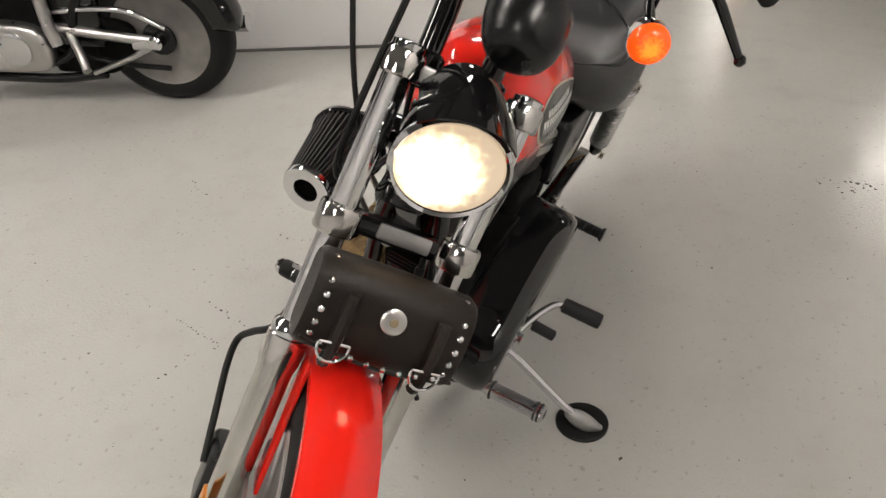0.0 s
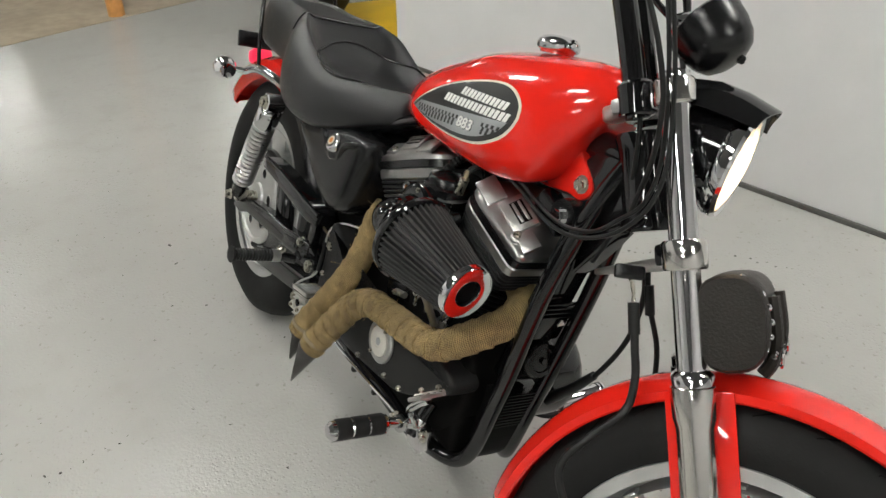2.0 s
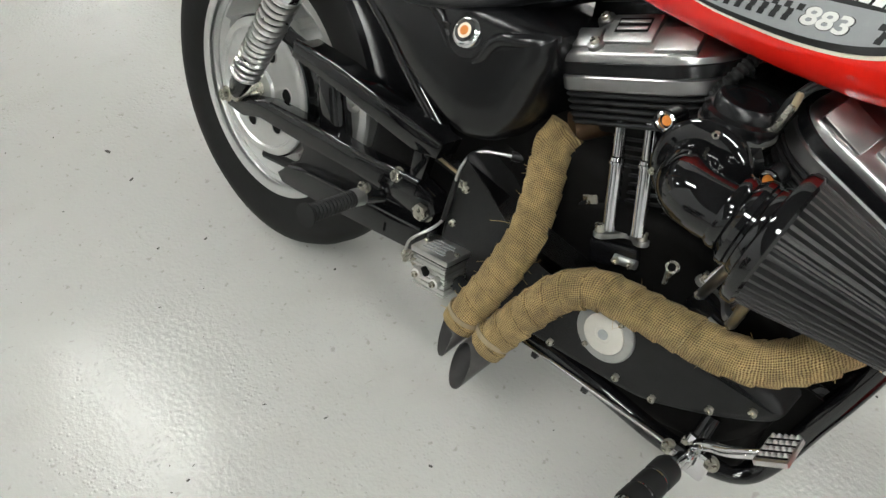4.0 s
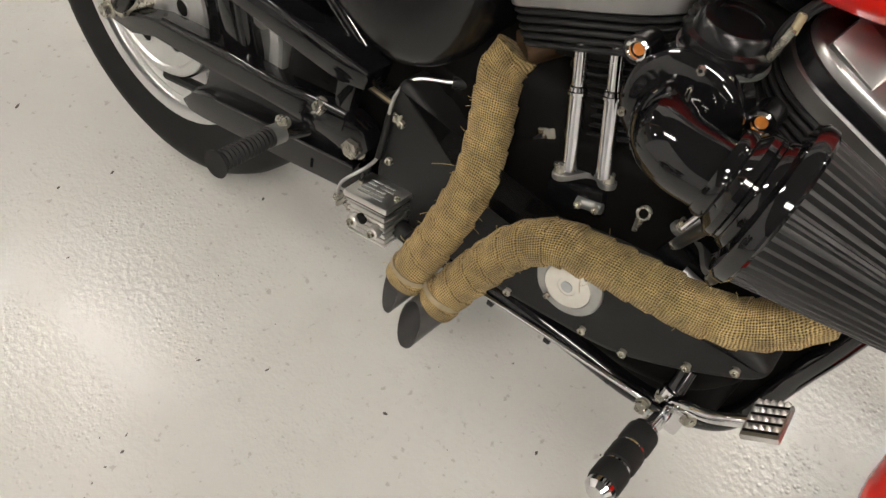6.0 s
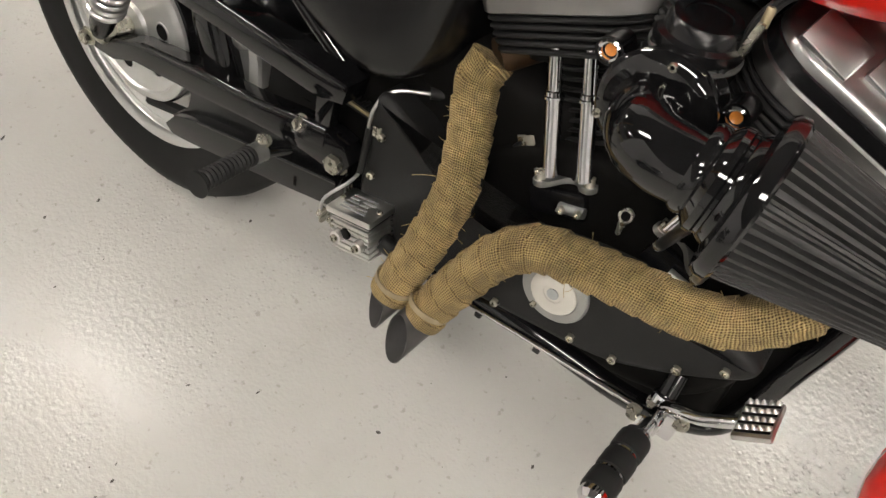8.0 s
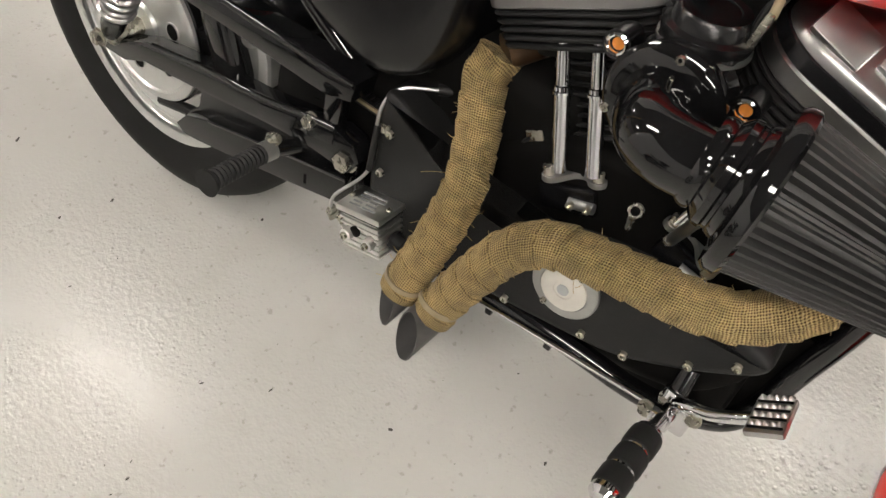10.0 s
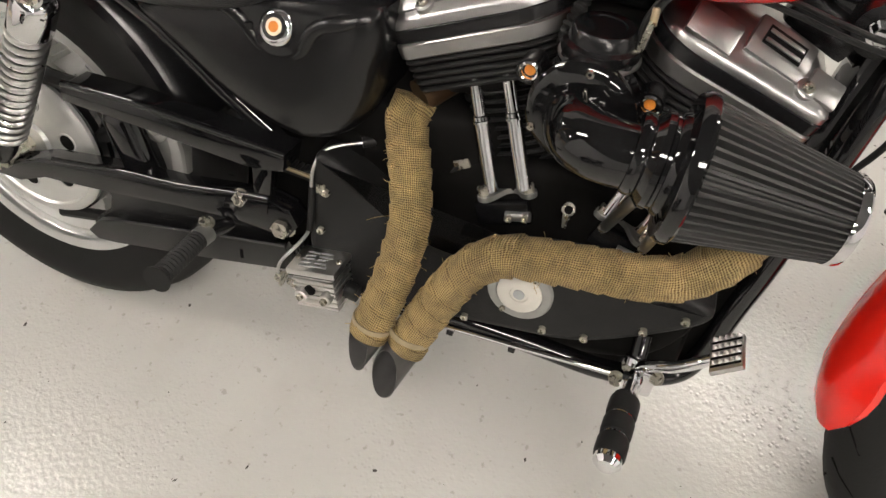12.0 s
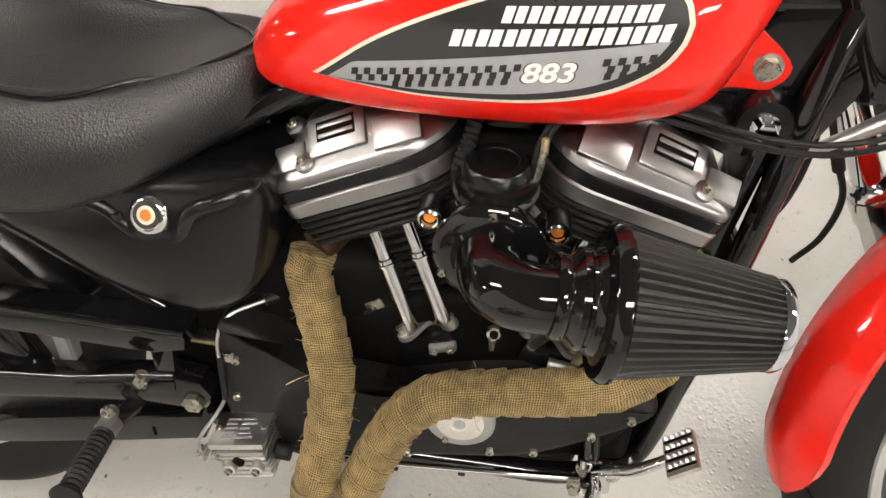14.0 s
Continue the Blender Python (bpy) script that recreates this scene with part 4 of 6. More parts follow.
def number_on(text, x0, z0, size, slope, side, lift):
    cu = bpy.data.curves.new("digits", "FONT")
    cu.body, cu.size, cu.shear, cu.offset = text, size, 0.2, 0.0007
    ob = bpy.data.objects.new("digits", cu)
    scene.collection.objects.link(ob)
    me = bpy.data.meshes.new_from_object(ob.evaluated_get(bpy.context.evaluated_depsgraph_get()))
    bpy.data.objects.remove(ob)
    bm = bmesh.new()
    bm.from_mesh(me)
    bmesh.ops.triangulate(bm, faces=bm.faces)
    for v in bm.verts:
        x = x0 + v.co.x * 1.25 if side < 0 else x0 + 0.066 - v.co.x * 1.25
        v.co = on_tank(x, z0 + v.co.y + slope * (x - x0), side, lift)
    return bm


for side in (-1, 1):
    emb = part("side_panel", leaf(1.0, lambda x: 0, lambda x: 2, side, 0.0010), CREAM, tank, "cream-edged black and silver side panel")
    part("black_field", leaf(0.93, lambda x: 0, lambda x: 2, side, 0.0018), INK, emb)
    part("silver_band", leaf(0.80, lambda x: 0, edge_z, side, 0.0026), SILVER, emb)
    for row in range(3):
        for k in range(44):
            x = 0.722 + 0.0062 * k + 0.003 * (row % 2) + 0.001 * row
            if 0.872 < x < 0.944 or x > 0.992 or k % 2:
                continue
            z = edge_z(x) - 0.0075 - 0.0062 * row
            mid = (lerp(TOP, x) + lerp(LOW, x)) / 2
            if z - 0.006 < mid + (lerp(LOW, x) - mid) * 0.82:
                continue
            marks = bmesh.new()
            quad_on([(x, z), (x + 0.0062, z + 0.001), (x + 0.0052, z - 0.0055), (x - 0.001, z - 0.0065)], side, 0.0034, marks, 1)
            part("check", marks, INK, emb)
    # the maker's name, as plain slanted bars
    for x0, z0, x1, slope, n, h in ((0.856, 0.8680, 0.986, 0.078, 6, 0.0135), (0.812, 0.8450, 0.998, 0.097, 8, 0.0140)):
        w = (x1 - x0) / n
        for k in range(n):
            for lo, hi in ((0.03, 0.42), (0.52, 0.90)):
                u, v = x0 + w * (k + lo), x0 + w * (k + hi)
                zu, zv = z0 + slope * (u - x0), z0 + slope * (v - x0)
                bars_bm = bmesh.new()
                quad_on([(u, zu), (v, zv), (v + 0.004, zv + h), (u + 0.004, zu + h)], side, 0.0034, bars_bm, 1)
                part("name_bar", bars_bm, WHITE, emb)
    part("number_shadow", number_on("883", 0.8745, 0.8185, 0.026, 0.1, side, 0.0032), INK, emb)
    part("number", number_on("883", 0.876, 0.8195, 0.0245, 0.1, side, 0.0040), WHITE, emb, "white number 883")


# seat
def seat_ring(x, zb, zt, hw, dish=0.0):
    h = zt - zb
    half = [(0.0, zb), (0.7 * hw, zb), (0.93 * hw, zb + 0.08 * h), (hw, zb + 0.35 * h), (0.985 * hw, zb + 0.62 * h), (0.90 * hw, zb + 0.88 * h), (0.76 * hw, zt + 0.006), (0.64 * hw, zt - dish * 0.30), (0.42 * hw, zt - dish * 0.85), (0.0, zt - dish)]
    full = half + [(-y, z) for y, z in half[-2:0:-1]]
    return [V(x, y, z) for y, z in round_outline(full, 4)]


def build_seat():
    secs = [(0.605, 0.745, 0.785, 0.04, 0), (0.595, 0.73, 0.793, 0.06, 0), (0.55, 0.708, 0.788, 0.10, 0.002), (0.49, 0.678, 0.780, 0.138, 0.012), (0.42, 0.658, 0.778, 0.162, 0.028), (0.35, 0.652, 0.788, 0.172, 0.040), (0.28, 0.654, 0.814, 0.172, 0.046), (0.22, 0.662, 0.842, 0.160, 0.030), (0.17, 0.68, 0.853, 0.135, 0.004), (0.13, 0.70, 0.856, 0.118, 0.002), (0.05, 0.715, 0.853, 0.105, 0.002), (-0.06, 0.72, 0.856, 0.098, 0.002), (-0.14, 0.725, 0.85, 0.085, 0), (-0.175, 0.74, 0.835, 0.06, 0), (-0.185, 0.76, 0.815, 0.03, 0)]
    a = spline([s[:3] for s in secs], 4)
    w = spline([(s[0], s[3], s[4]) for s in secs], 4)
    bm = bmesh.new()
    skin(bm, [seat_ring(p.x, p.y, p.z, q.y, q.z) for p, q in zip(a, w)])
    return bm


seat = part("seat", build_seat(), LEATHER, bike, "black vinyl stepped seat")
GRAPH = bpy.context.evaluated_depsgraph_get()
GRAPH.update()


def on_seat(x, y):
    hit, q, n, _ = seat.ray_cast((x, y, 1.3), (0, 0, -1), depsgraph=GRAPH)
    return q + V(0, 0, 0.0012) if hit else V(x, y, 0.75)


welt = [on_seat(0.39 + 0.195 * math.cos(a) * (1.0 if math.cos(a) > 0 else 0.90), 0.136 * math.sin(a) * (1 - 0.42 * max(0, math.cos(a)) ** 2)) for a in [2 * math.pi * k / 60 for k in range(61)]]
part("seam", tube(welt, 0.0026, 8, smooth=False), SATIN, seat)
part("pillion_seam", tube([on_seat(0.165, -0.125 + 0.25 * k / 24) for k in range(25)], 0.003, 8, smooth=False), SATIN, seat)

# oil tank cover under the seat
oc = round_outline([(0.29, 0.640), (0.35, 0.668), (0.45, 0.69), (0.60, 0.70), (0.625, 0.685), (0.620, 0.626), (0.598, 0.55), (0.55, 0.516), (0.50, 0.513), (0.41, 0.55), (0.345, 0.597)], 4)


def dome(outline, layers):
    """Rings of one outline, drawn in about its middle: (y, share)."""
    cx, cz = sum(p[0] for p in outline) / len(outline), sum(p[1] for p in outline) / len(outline)
    bm = bmesh.new()
    skin(bm, [[V(cx + (x - cx) * k, y, cz + (z - cz) * k) for x, z in outline] for y, k in layers])
    return bm


oil = part("oil_tank", dome(oc, ((0.0, 1.0), (-0.085, 1.0), (-0.105, 0.985), (-0.119, 0.95), (-0.128, 0.88), (-0.133, 0.76), (-0.136, 0.5), (-0.137, 0.2))), SATIN, bike, "satin black oil tank under the seat")
part("cap_recess", lathe([(0, 0.034), (0.006, 0.032), (0.008, 0.026)], towards((0.501, -0.121, 0.652), (0, -0.9, 0.43)), 30), SATIN, oil)
part("tank_lip", tube([(0.285, -0.112, 0.645), (0.35, -0.124, 0.664), (0.42, -0.131, 0.670), (0.452, -0.132, 0.660), (0.470, -0.131, 0.640)], 0.009, 14, 6), SATIN, oil)
part("tank_lip", tube([(0.534, -0.131, 0.640), (0.552, -0.134, 0.668), (0.585, -0.128, 0.680), (0.618, -0.100, 0.690)], 0.009, 14, 6), SATIN, oil)
part("cap_bowl", tube([V(0.502 + 0.037 * math.cos(radians(a)), -0.133 - 0.004 * math.sin(radians(a)), 0.655 + 0.034 * math.sin(radians(a))) for a in range(175, 366, 10)], 0.0075, 12, smooth=False), SATIN, oil)
oilcap = part("oil_cap", lathe([(0, 0.0215), (0.011, 0.0215), (0.0145, 0.0195), (0.0165, 0.015), (0.0165, 0.0085), (0.0155, 0.007)], towards((0.503, -0.128, 0.655), (0, -0.9, 0.43)), 30), CHROME, oil, "chrome oil cap with an amber centre")
part("cap_ring", lathe([(0.0160, 0.0150), (0.0170, 0.0145), (0.0172, 0.0100)], towards((0.503, -0.128, 0.655), (0, -0.9, 0.43)), 26), INK, oilcap)
part("cap_face", lathe([(0.0165, 0.0102), (0.0176, 0.0098), (0.0178, 0.0068)], towards((0.503, -0.128, 0.655), (0, -0.9, 0.43)), 24), CREAM, oilcap)
part("cap_centre", lathe([(0.0, 0.0068), (0.0180, 0.0062), (0.0186, 0.003)], towards((0.503, -0.128, 0.655), (0, -0.9, 0.43)), 18), AMBER, oilcap, "amber centre")

# frame
for s in (-1, 1):
    part("frame_rail", tube([(1.165, s * 0.015, 0.88), (1.145, s * 0.034, 0.80), (1.121, s * 0.051, 0.655), (1.10, s * 0.047, 0.477), (1.086, s * 0.044, 0.391), (1.072, s * 0.044, 0.305), (1.052, s * 0.055, 0.268), (1.01, s * 0.076, 0.262), (0.95, s * 0.094, 0.266), (0.85, s * 0.098, 0.274), (0.68, s * 0.100, 0.281), (0.53, s * 0.100, 0.290), (0.50, s * 0.10, 0.33)], 0.0145, 16, 6), BLACK, bike)
    part("frame_strut", tube([(1.13, 0, 0.82), (0.90, s * 0.02, 0.795), (0.68, s * 0.03, 0.772), (0.55, s * 0.06, 0.715), (0.42, s * 0.085, 0.67), (0.2, s * 0.10, 0.65)], 0.014, 12, 6), BLACK, bike)
    part("rear_strut", tube([(0.22, s * 0.10, 0.655), (0.30, s * 0.095, 0.61), (0.40, s * 0.09, 0.53), (0.49, s * 0.09, 0.47)], 0.014, 12, 6), BLACK, bike)
    arm = part("swingarm", slab([(-0.03, 0.312), (0.03, 0.330), (0.083, 0.350), (0.223, 0.371), (0.321, 0.378), (0.407, 0.393), (0.470, 0.402), (0.500, 0.395), (0.512, 0.372), (0.495, 0.345), (0.420, 0.350), (0.321, 0.341), (0.195, 0.324), (0.074, 0.312), (0.02, 0.290), (-0.03, 0.290)], s * 0.092, s * 0.124, 0.004), BLACK, bike)
    # the arm's face is stepped: two satin slabs stand for sunk pockets, and a gloss black tube is added above to catch
    # a highlight line
    for pocket in ([(0.330, 0.371), (0.400, 0.385), (0.394, 0.364), (0.326, 0.349)], [(0.420, 0.387), (0.468, 0.396), (0.466, 0.378), (0.420, 0.369)]):
        part("arm_pocket", slab(pocket, s * 0.1235, s * 0.1262, 0.0010), SATIN, arm)
    part("arm_edge", tube([(0.10, s * 0.122, 0.353), (0.223, s * 0.122, 0.371), (0.321, s * 0.122, 0.379), (0.407, s * 0.122, 0.394), (0.468, s * 0.122, 0.402)], 0.0050, 10, 4), BLACK, arm)
    # plate under the arm, hollow above its folded lip
    part("arm_plate", slab([(0.150, 0.305), (0.166, 0.290), (0.158, 0.262), (0.138, 0.244), (0.121, 0.228), (0.118, 0.214), (0.135, 0.208), (0.179, 0.214), (0.230, 0.224), (0.372, 0.252), (0.482, 0.276), (0.485, 0.335), (0.30, 0.318)], s * 0.082, s * 0.094, 0.003), SATIN, arm)
    lip = part("plate_lip", slab([(0.200, 0.268), (0.485, 0.322), (0.482, 0.276), (0.372, 0.252), (0.230, 0.224), (0.179, 0.214), (0.140, 0.209), (0.124, 0.222), (0.150, 0.250)], s * 0.094, s * 0.114, 0.003), BLACK, arm)
    # tube added along the lip so that a highlight line shows
    part("lip_edge", tube([(0.204, s * 0.112, 0.267), (0.34, s * 0.112, 0.294), (0.484, s * 0.112, 0.321)], 0.0032, 8, 3), BLACK, lip)
    # slot not cut: a black sliver gives its shade
    part("slot_shade", slab([(0.408, 0.288), (0.413, 0.289), (0.413, 0.272), (0.408, 0.271)], s * 0.1135, s * 0.1146, 0.0), SHADE_BLACK, lip)
    part("pivot_bolt", hex_bolt(0.014, 0.014), STEEL, arm, at=towards((0.487, s * 0.118, 0.362), (0, s, 0)))
    part("arm_bolt", hex_bolt(0.010, 0.012), STEEL, arm, at=towards((0.425, s * 0.12, 0.392), (0, s, 0)))
    # passenger peg
    peg = part("passenger_peg", tube([(0.383, s * 0.165, 0.338), (0.390, s * 0.27, 0.345)], lambda f: 0.0135 + 0.0012 * math.sin(f * 90) + (0.005 if f > 0.94 else 0), 18, 60), SOFT, bike, "black ribbed rubber passenger peg")
    part("peg_mount", tube([(0.40, s * 0.118, 0.335), (0.385, s * 0.155, 0.338)], 0.011, 12, 4), BLACK, peg)
    part("peg_collar", tube([(0.385, s * 0.152, 0.338), (0.3832, s * 0.172, 0.3385)], 0.0145, 16, 3), CAST, peg)
    part("peg_bolt", hex_bolt(0.009, 0.009), STEEL, peg, at=towards((0.383, s * 0.15, 0.350), (0, s * 0.3, 0.95)))

# belt guard over the arm on the right, the belt and its calliper
guard = part("belt_guard", slab([(0.165, 0.498), (0.178, 0.506), (0.270, 0.508), (0.318, 0.505), (0.508, 0.495), (0.503, 0.468), (0.463, 0.459), (0.436, 0.460), (0.342, 0.466), (0.281, 0.471), (0.224, 0.474), (0.165, 0.476)], -0.098, -0.140, 0.004), BLACK, bike, "glossy black belt guard")
# gloss tube added on the guard's top edge to catch a highlight
part("guard_edge", tube([(0.170, -0.137, 0.503), (0.270, -0.137, 0.506), (0.318, -0.137, 0.503), (0.506, -0.137, 0.492)], 0.0055, 12, 5), BLACK, guard)
part("guard_foot", slab([(0.445, 0.470), (0.478, 0.474), (0.470, 0.405), (0.445, 0.400)], -0.105, -0.122, 0.003), BLACK, guard)
belt = part("drive_belt", tube([(0.03, -0.070, 0.462), (0.20, -0.070, 0.452), (0.40, -0.070, 0.436), (0.56, -0.070, 0.424)], 0.013, 8, 6), SOFT, bike, "black toothed drive belt")
for k in range(14):
    part("belt_tooth", block((0.005, 0.022, 0.004), pose(0.445 + 0.0085 * k, -0.078, 0.4470 - 0.0008 * k, 0, 5, 0), 0.001), SOFT, belt)
part("belt_edge", block((0.15, 0.004, 0.005), pose(0.500, -0.0905, 0.4365, 0, 5, 0), 0.001), BAND, belt, "tan worn edge of the belt")
part("lower_run", tube([(0.03, -0.070, 0.200), (0.25, -0.070, 0.245), (0.50, -0.070, 0.300)], 0.010, 8, 5), SOFT, belt)
calliper = part("rear_calliper", block((0.062, 0.050, 0.120), pose(0.226, -0.082, 0.402, 0, -18, 0), 0.022, segs=3), BLACK, bike, "glossy black rear brake calliper on an alloy bracket")
part("bracket", slab([(0.218, 0.330), (0.262, 0.344), (0.303, 0.362), (0.304, 0.400), (0.298, 0.436), (0.262, 0.452), (0.232, 0.452)], -0.060, -0.078, 0.003), CAST, calliper, "dull alloy bracket")
part("bracket_rim", slab([(0.284, 0.356), (0.304, 0.364), (0.304, 0.402), (0.298, 0.438), (0.280, 0.446), (0.286, 0.402)], -0.078, -0.086, 0.003), WHEEL, calliper)
# two bright pieces added for pale patches, not known parts of the bracket
part("bracket_patch_low", slab([(0.226, 0.334), (0.272, 0.349), (0.270, 0.362), (0.228, 0.352)], -0.078, -0.083, 0.002), BRIGHT, calliper)
part("bracket_patch_top", lathe([(0, 0.022), (0.008, 0.021), (0.010, 0.018), (0.010, 0.010), (0.002, 0.009)], towards((0.262, -0.076, 0.432), (0, -1, 0)), 24), BRIGHT, calliper)

part("pivot_casting", block((0.17, 0.15, 0.22), pose(0.505, 0.0, 0.405), 0.02, segs=3), DARK, bike)
part("engine_mount", block((0.12, 0.14, 0.10), pose(0.985, 0, 0.315), 0.02, segs=3), DARK, bike)
part("sump", block((0.36, 0.14, 0.06), pose(0.80, 0, 0.275), 0.02, segs=3), DARK, bike)

# shocks
for s in (-1, 1):
    lo, hi = V(0.012, s * 0.135, 0.338), V(0.185, s * 0.15, 0.642)
    m = towards(lo, hi - lo)
    l = (hi - lo).length
    sh = part("shock_absorber", lathe([(0.0, 0.013), (0.02, 0.018), (0.05, 0.020), (0.056, 0.015), (l * 0.8, 0.015), (l * 0.8, 0.0)], m, 20), SATIN, bike, "chrome coil-spring rear shock absorber")
    turns, n = 15, 15 * 16
    coil = tube([m @ V(0.0238 * math.cos(2 * math.pi * turns * k / n), 0.0238 * math.sin(2 * math.pi * turns * k / n), 0.055 + (l * 0.8 - 0.06) * k / n) for k in range(n + 1)], 0.0046, 8, smooth=False)
    part("spring", coil, ALLOY, sh)
    part("shock_cover", lathe([(l * 0.79, 0.027), (l * 0.80, 0.0290), (l * 0.93, 0.0285), (l * 0.95, 0.025), (l * 0.96, 0.019), (l, 0.017)], m, 24), CHROME, sh)
    part("shock_eye", lathe([(-0.024, 0.018), (-0.022, 0.022), (0.018, 0.022), (0.020, 0.018)], towards(hi, (0, s, 0)), 24), CHROME, sh)
    part("shock_bolt", hex_bolt(0.013, 0.010), STEEL, sh, at=towards(hi + V(0, s * 0.020, 0), (0, s, 0)))
    part("shock_bolt", hex_bolt(0.011, 0.012), STEEL, sh, at=towards(lo + V(0, s * 0.018, 0), (0, s, 0)))


def fender(R, hw, a0, a1, m, lip=0.03, n=40):
    """A mudguard about the y axis of m: crowned across, from angle a0 to a1."""
    bm = bmesh.new()
    prof = [(-1.0, -lip), (-1.0, -lip * 0.4), (-0.93, -0.006), (-0.7, 0.004), (-0.35, 0.010), (0, 0.012), (0.35, 0.010), (0.7, 0.004), (0.93, -0.006), (1.0, -lip * 0.4), (1.0, -lip)]
    rings = []
    for k in range(n + 1):
        a = radians(a0 + (a1 - a0) * k / n)
        e = min(k, n - k) / n
        w = hw * (0.30 + 0.70 * min(1, math.sqrt(e * 14))) if e < 0.0714 else hw
        keep = min(1.0, 0.15 + e * 16)
        outer = [V((R + d * keep) * math.cos(a), t * w, (R + d * keep) * math.sin(a)) for t, d in prof]
        inner = [V((R + d * keep - 0.003) * math.cos(a), t * (w - 0.003), (R + d * keep - 0.003) * math.sin(a)) for t, d in prof[::-1]]
        rings.append([m @ q for q in outer + inner])
    skin(bm, rings)
    return bm


part("inner_fender", fender(0.354, 0.075, 20, 70, Matrix.Translation((0, 0, 0.322)), 0.03), SATIN, bike)
part("rear_fender", fender(0.378, 0.092, 62, 149, Matrix.Translation((0.010, 0, 0.328)), 0.055), RED, bike, "glossy red rear mudguard")
for s in (-1, 1):
    part("fender_strut", tube([(0.21, s * 0.10, 0.665), (0.08, s * 0.105, 0.672), (-0.06, s * 0.105, 0.665), (-0.17, s * 0.10, 0.632)], 0.013, 12, 6), CHROME, bike)
    ind = part("rear_indicator", lathe([(-0.03, 0.012), (-0.028, 0.022), (-0.012, 0.030), (0.008, 0.031), (0.022, 0.026), (0.024, 0.01)], towards((-0.195, s * 0.15, 0.627), (-1, 0, 0)), 28), CHROME, bike, "chrome bullet indicator")
    part("stalk", tube([(-0.15, s * 0.1, 0.635), (-0.185, s * 0.135, 0.630)], 0.008, 10, 3), CHROME, ind)
tail = part("tail_light", block((0.050, 0.062, 0.042), pose(-0.352, 0.004, 0.640, 0, -25, 0), 0.016, segs=3), REDGLOW, bike, "lit red tail light on the rear mudguard")
part("plate_bracket", block((0.010, 0.11, 0.045), pose(-0.300, -0.035, 0.695, 0, -15, 0), 0.004), SATIN, bike)

for s in (-1, 1):
    part("backrest_rod", tube([(-0.075, s * 0.10, 0.66), (-0.09, s * 0.105, 0.74), (-0.12, s * 0.10, 0.86), (-0.16, s * 0.08, 1.02)], 0.0055, 10, 6), BLACK, bike)

# foot controls
PAD = V(1.073, -0.178, 0.432)
PADSIDE = V(0.76, 0.0, 0.64)
pegm = towards((0.9886, -0.180, 0.3185), (-0.004, -0.1, -0.004))
fp = part("rider_peg", lathe([(-0.006, 0.009), (0.0, 0.0155), (0.094, 0.0155), (0.096, 0.014)], pegm, 24), CHROME, bike, "chrome rider peg with three black rubber pads")
for k in range(3):
    z0 = 0.005 + 0.0305 * k
    part("rubber_pad", lathe([(z0, 0.0152), (z0 + 0.001, 0.0180), (z0 + 0.004, 0.0187), (z0 + 0.0235, 0.0187), (z0 + 0.0265, 0.0180), (z0 + 0.0275, 0.0152)], pegm, 18), SOFT, fp)
part("peg_rail", tube([pegm @ V(0.004, -0.0172, z) for z in (-0.002, 0.05, 0.098)], 0.0042, 10, 2), CHROME, fp)
part("peg_end", lathe([(0.094, 0.0165), (0.101, 0.0165), (0.107, 0.011), (0.108, 0.004)], pegm, 20), CHROME, fp)
part("peg_clevis", tube([(1.0, -0.095, 0.300), (0.993, -0.135, 0.314), (0.9886, -0.180, 0.3195)], 0.0095, 14, 5), CHROME, fp)
ped = part("brake_pedal", tube([(0.995, -0.112, 0.298), (0.998, -0.136, 0.334), (1.012, -0.154, 0.360), (1.031, -0.166, 0.380), (1.055, -0.172, 0.406), (PAD.x, PAD.y + 0.006, PAD.z - 0.008)], lambda f: 0.0085 - 0.002 * f, 14, 6), CHROME, bike, "chrome brake pedal with a ribbed pad")
pn = V(-0.64, -0.054, 0.762).normalized()
px = (PADSIDE - pn * PADSIDE.dot(pn)).normalized()
py = pn.cross(px)
pm = Matrix(((px.x, py.x, pn.x, PAD.x), (px.y, py.y, pn.y, PAD.y), (px.z, py.z, pn.z, PAD.z), (0, 0, 0, 1)))
part("pad", block((0.038, 0.050, 0.007), pm, 0.002), ALLOY, ped)
for k in range(4):
    # dark bars laid on the pad for the shade between its ribs
    part("groove_shade", block((0.034, 0.0030, 0.002), pm @ pose(0, -0.018 + k * 0.012, 0.0036), 0.0005), DARK, ped)
    for q in range(5):
        part("tooth", lathe([(0, 0.0036), (0.0034, 0.0012), (0.0038, 0.0004)], pm @ pose(-0.0136 + 0.0068 * q, -0.012 + k * 0.012, 0.0035), 8), ALLOY, ped)
for q, sz in (((1.0, -0.108, 0.288), (0.042, 0.026, 0.045)), ((0.990, -0.150, 0.314), (0.028, 0.020, 0.024))):
    part("peg_bracket", block(sz, pose(*q), 0.007), CHROME, fp)
for q in ((0.972, -0.150, 0.314), (1.02, -0.114, 0.302), (0.985, -0.114, 0.306)):
    part("bracket_bolt", hex_bolt(0.008, 0.008), STEEL, fp, at=towards(q, (-0.3, -1, 0.3)))

part("pedal_shaft", tube([(0.9895, -0.092, 0.348), (0.991, -0.108, 0.318), (0.9925, -0.122, 0.288)], 0.0115, 16, 4), BLACK, ped)
part("shaft_collar", lathe([(-0.006, 0.0135), (-0.004, 0.0155), (0.006, 0.0155), (0.008, 0.0135)], towards((0.991, -0.109, 0.316), (0.02, -0.45, -0.89)), 20), CHROME, ped)
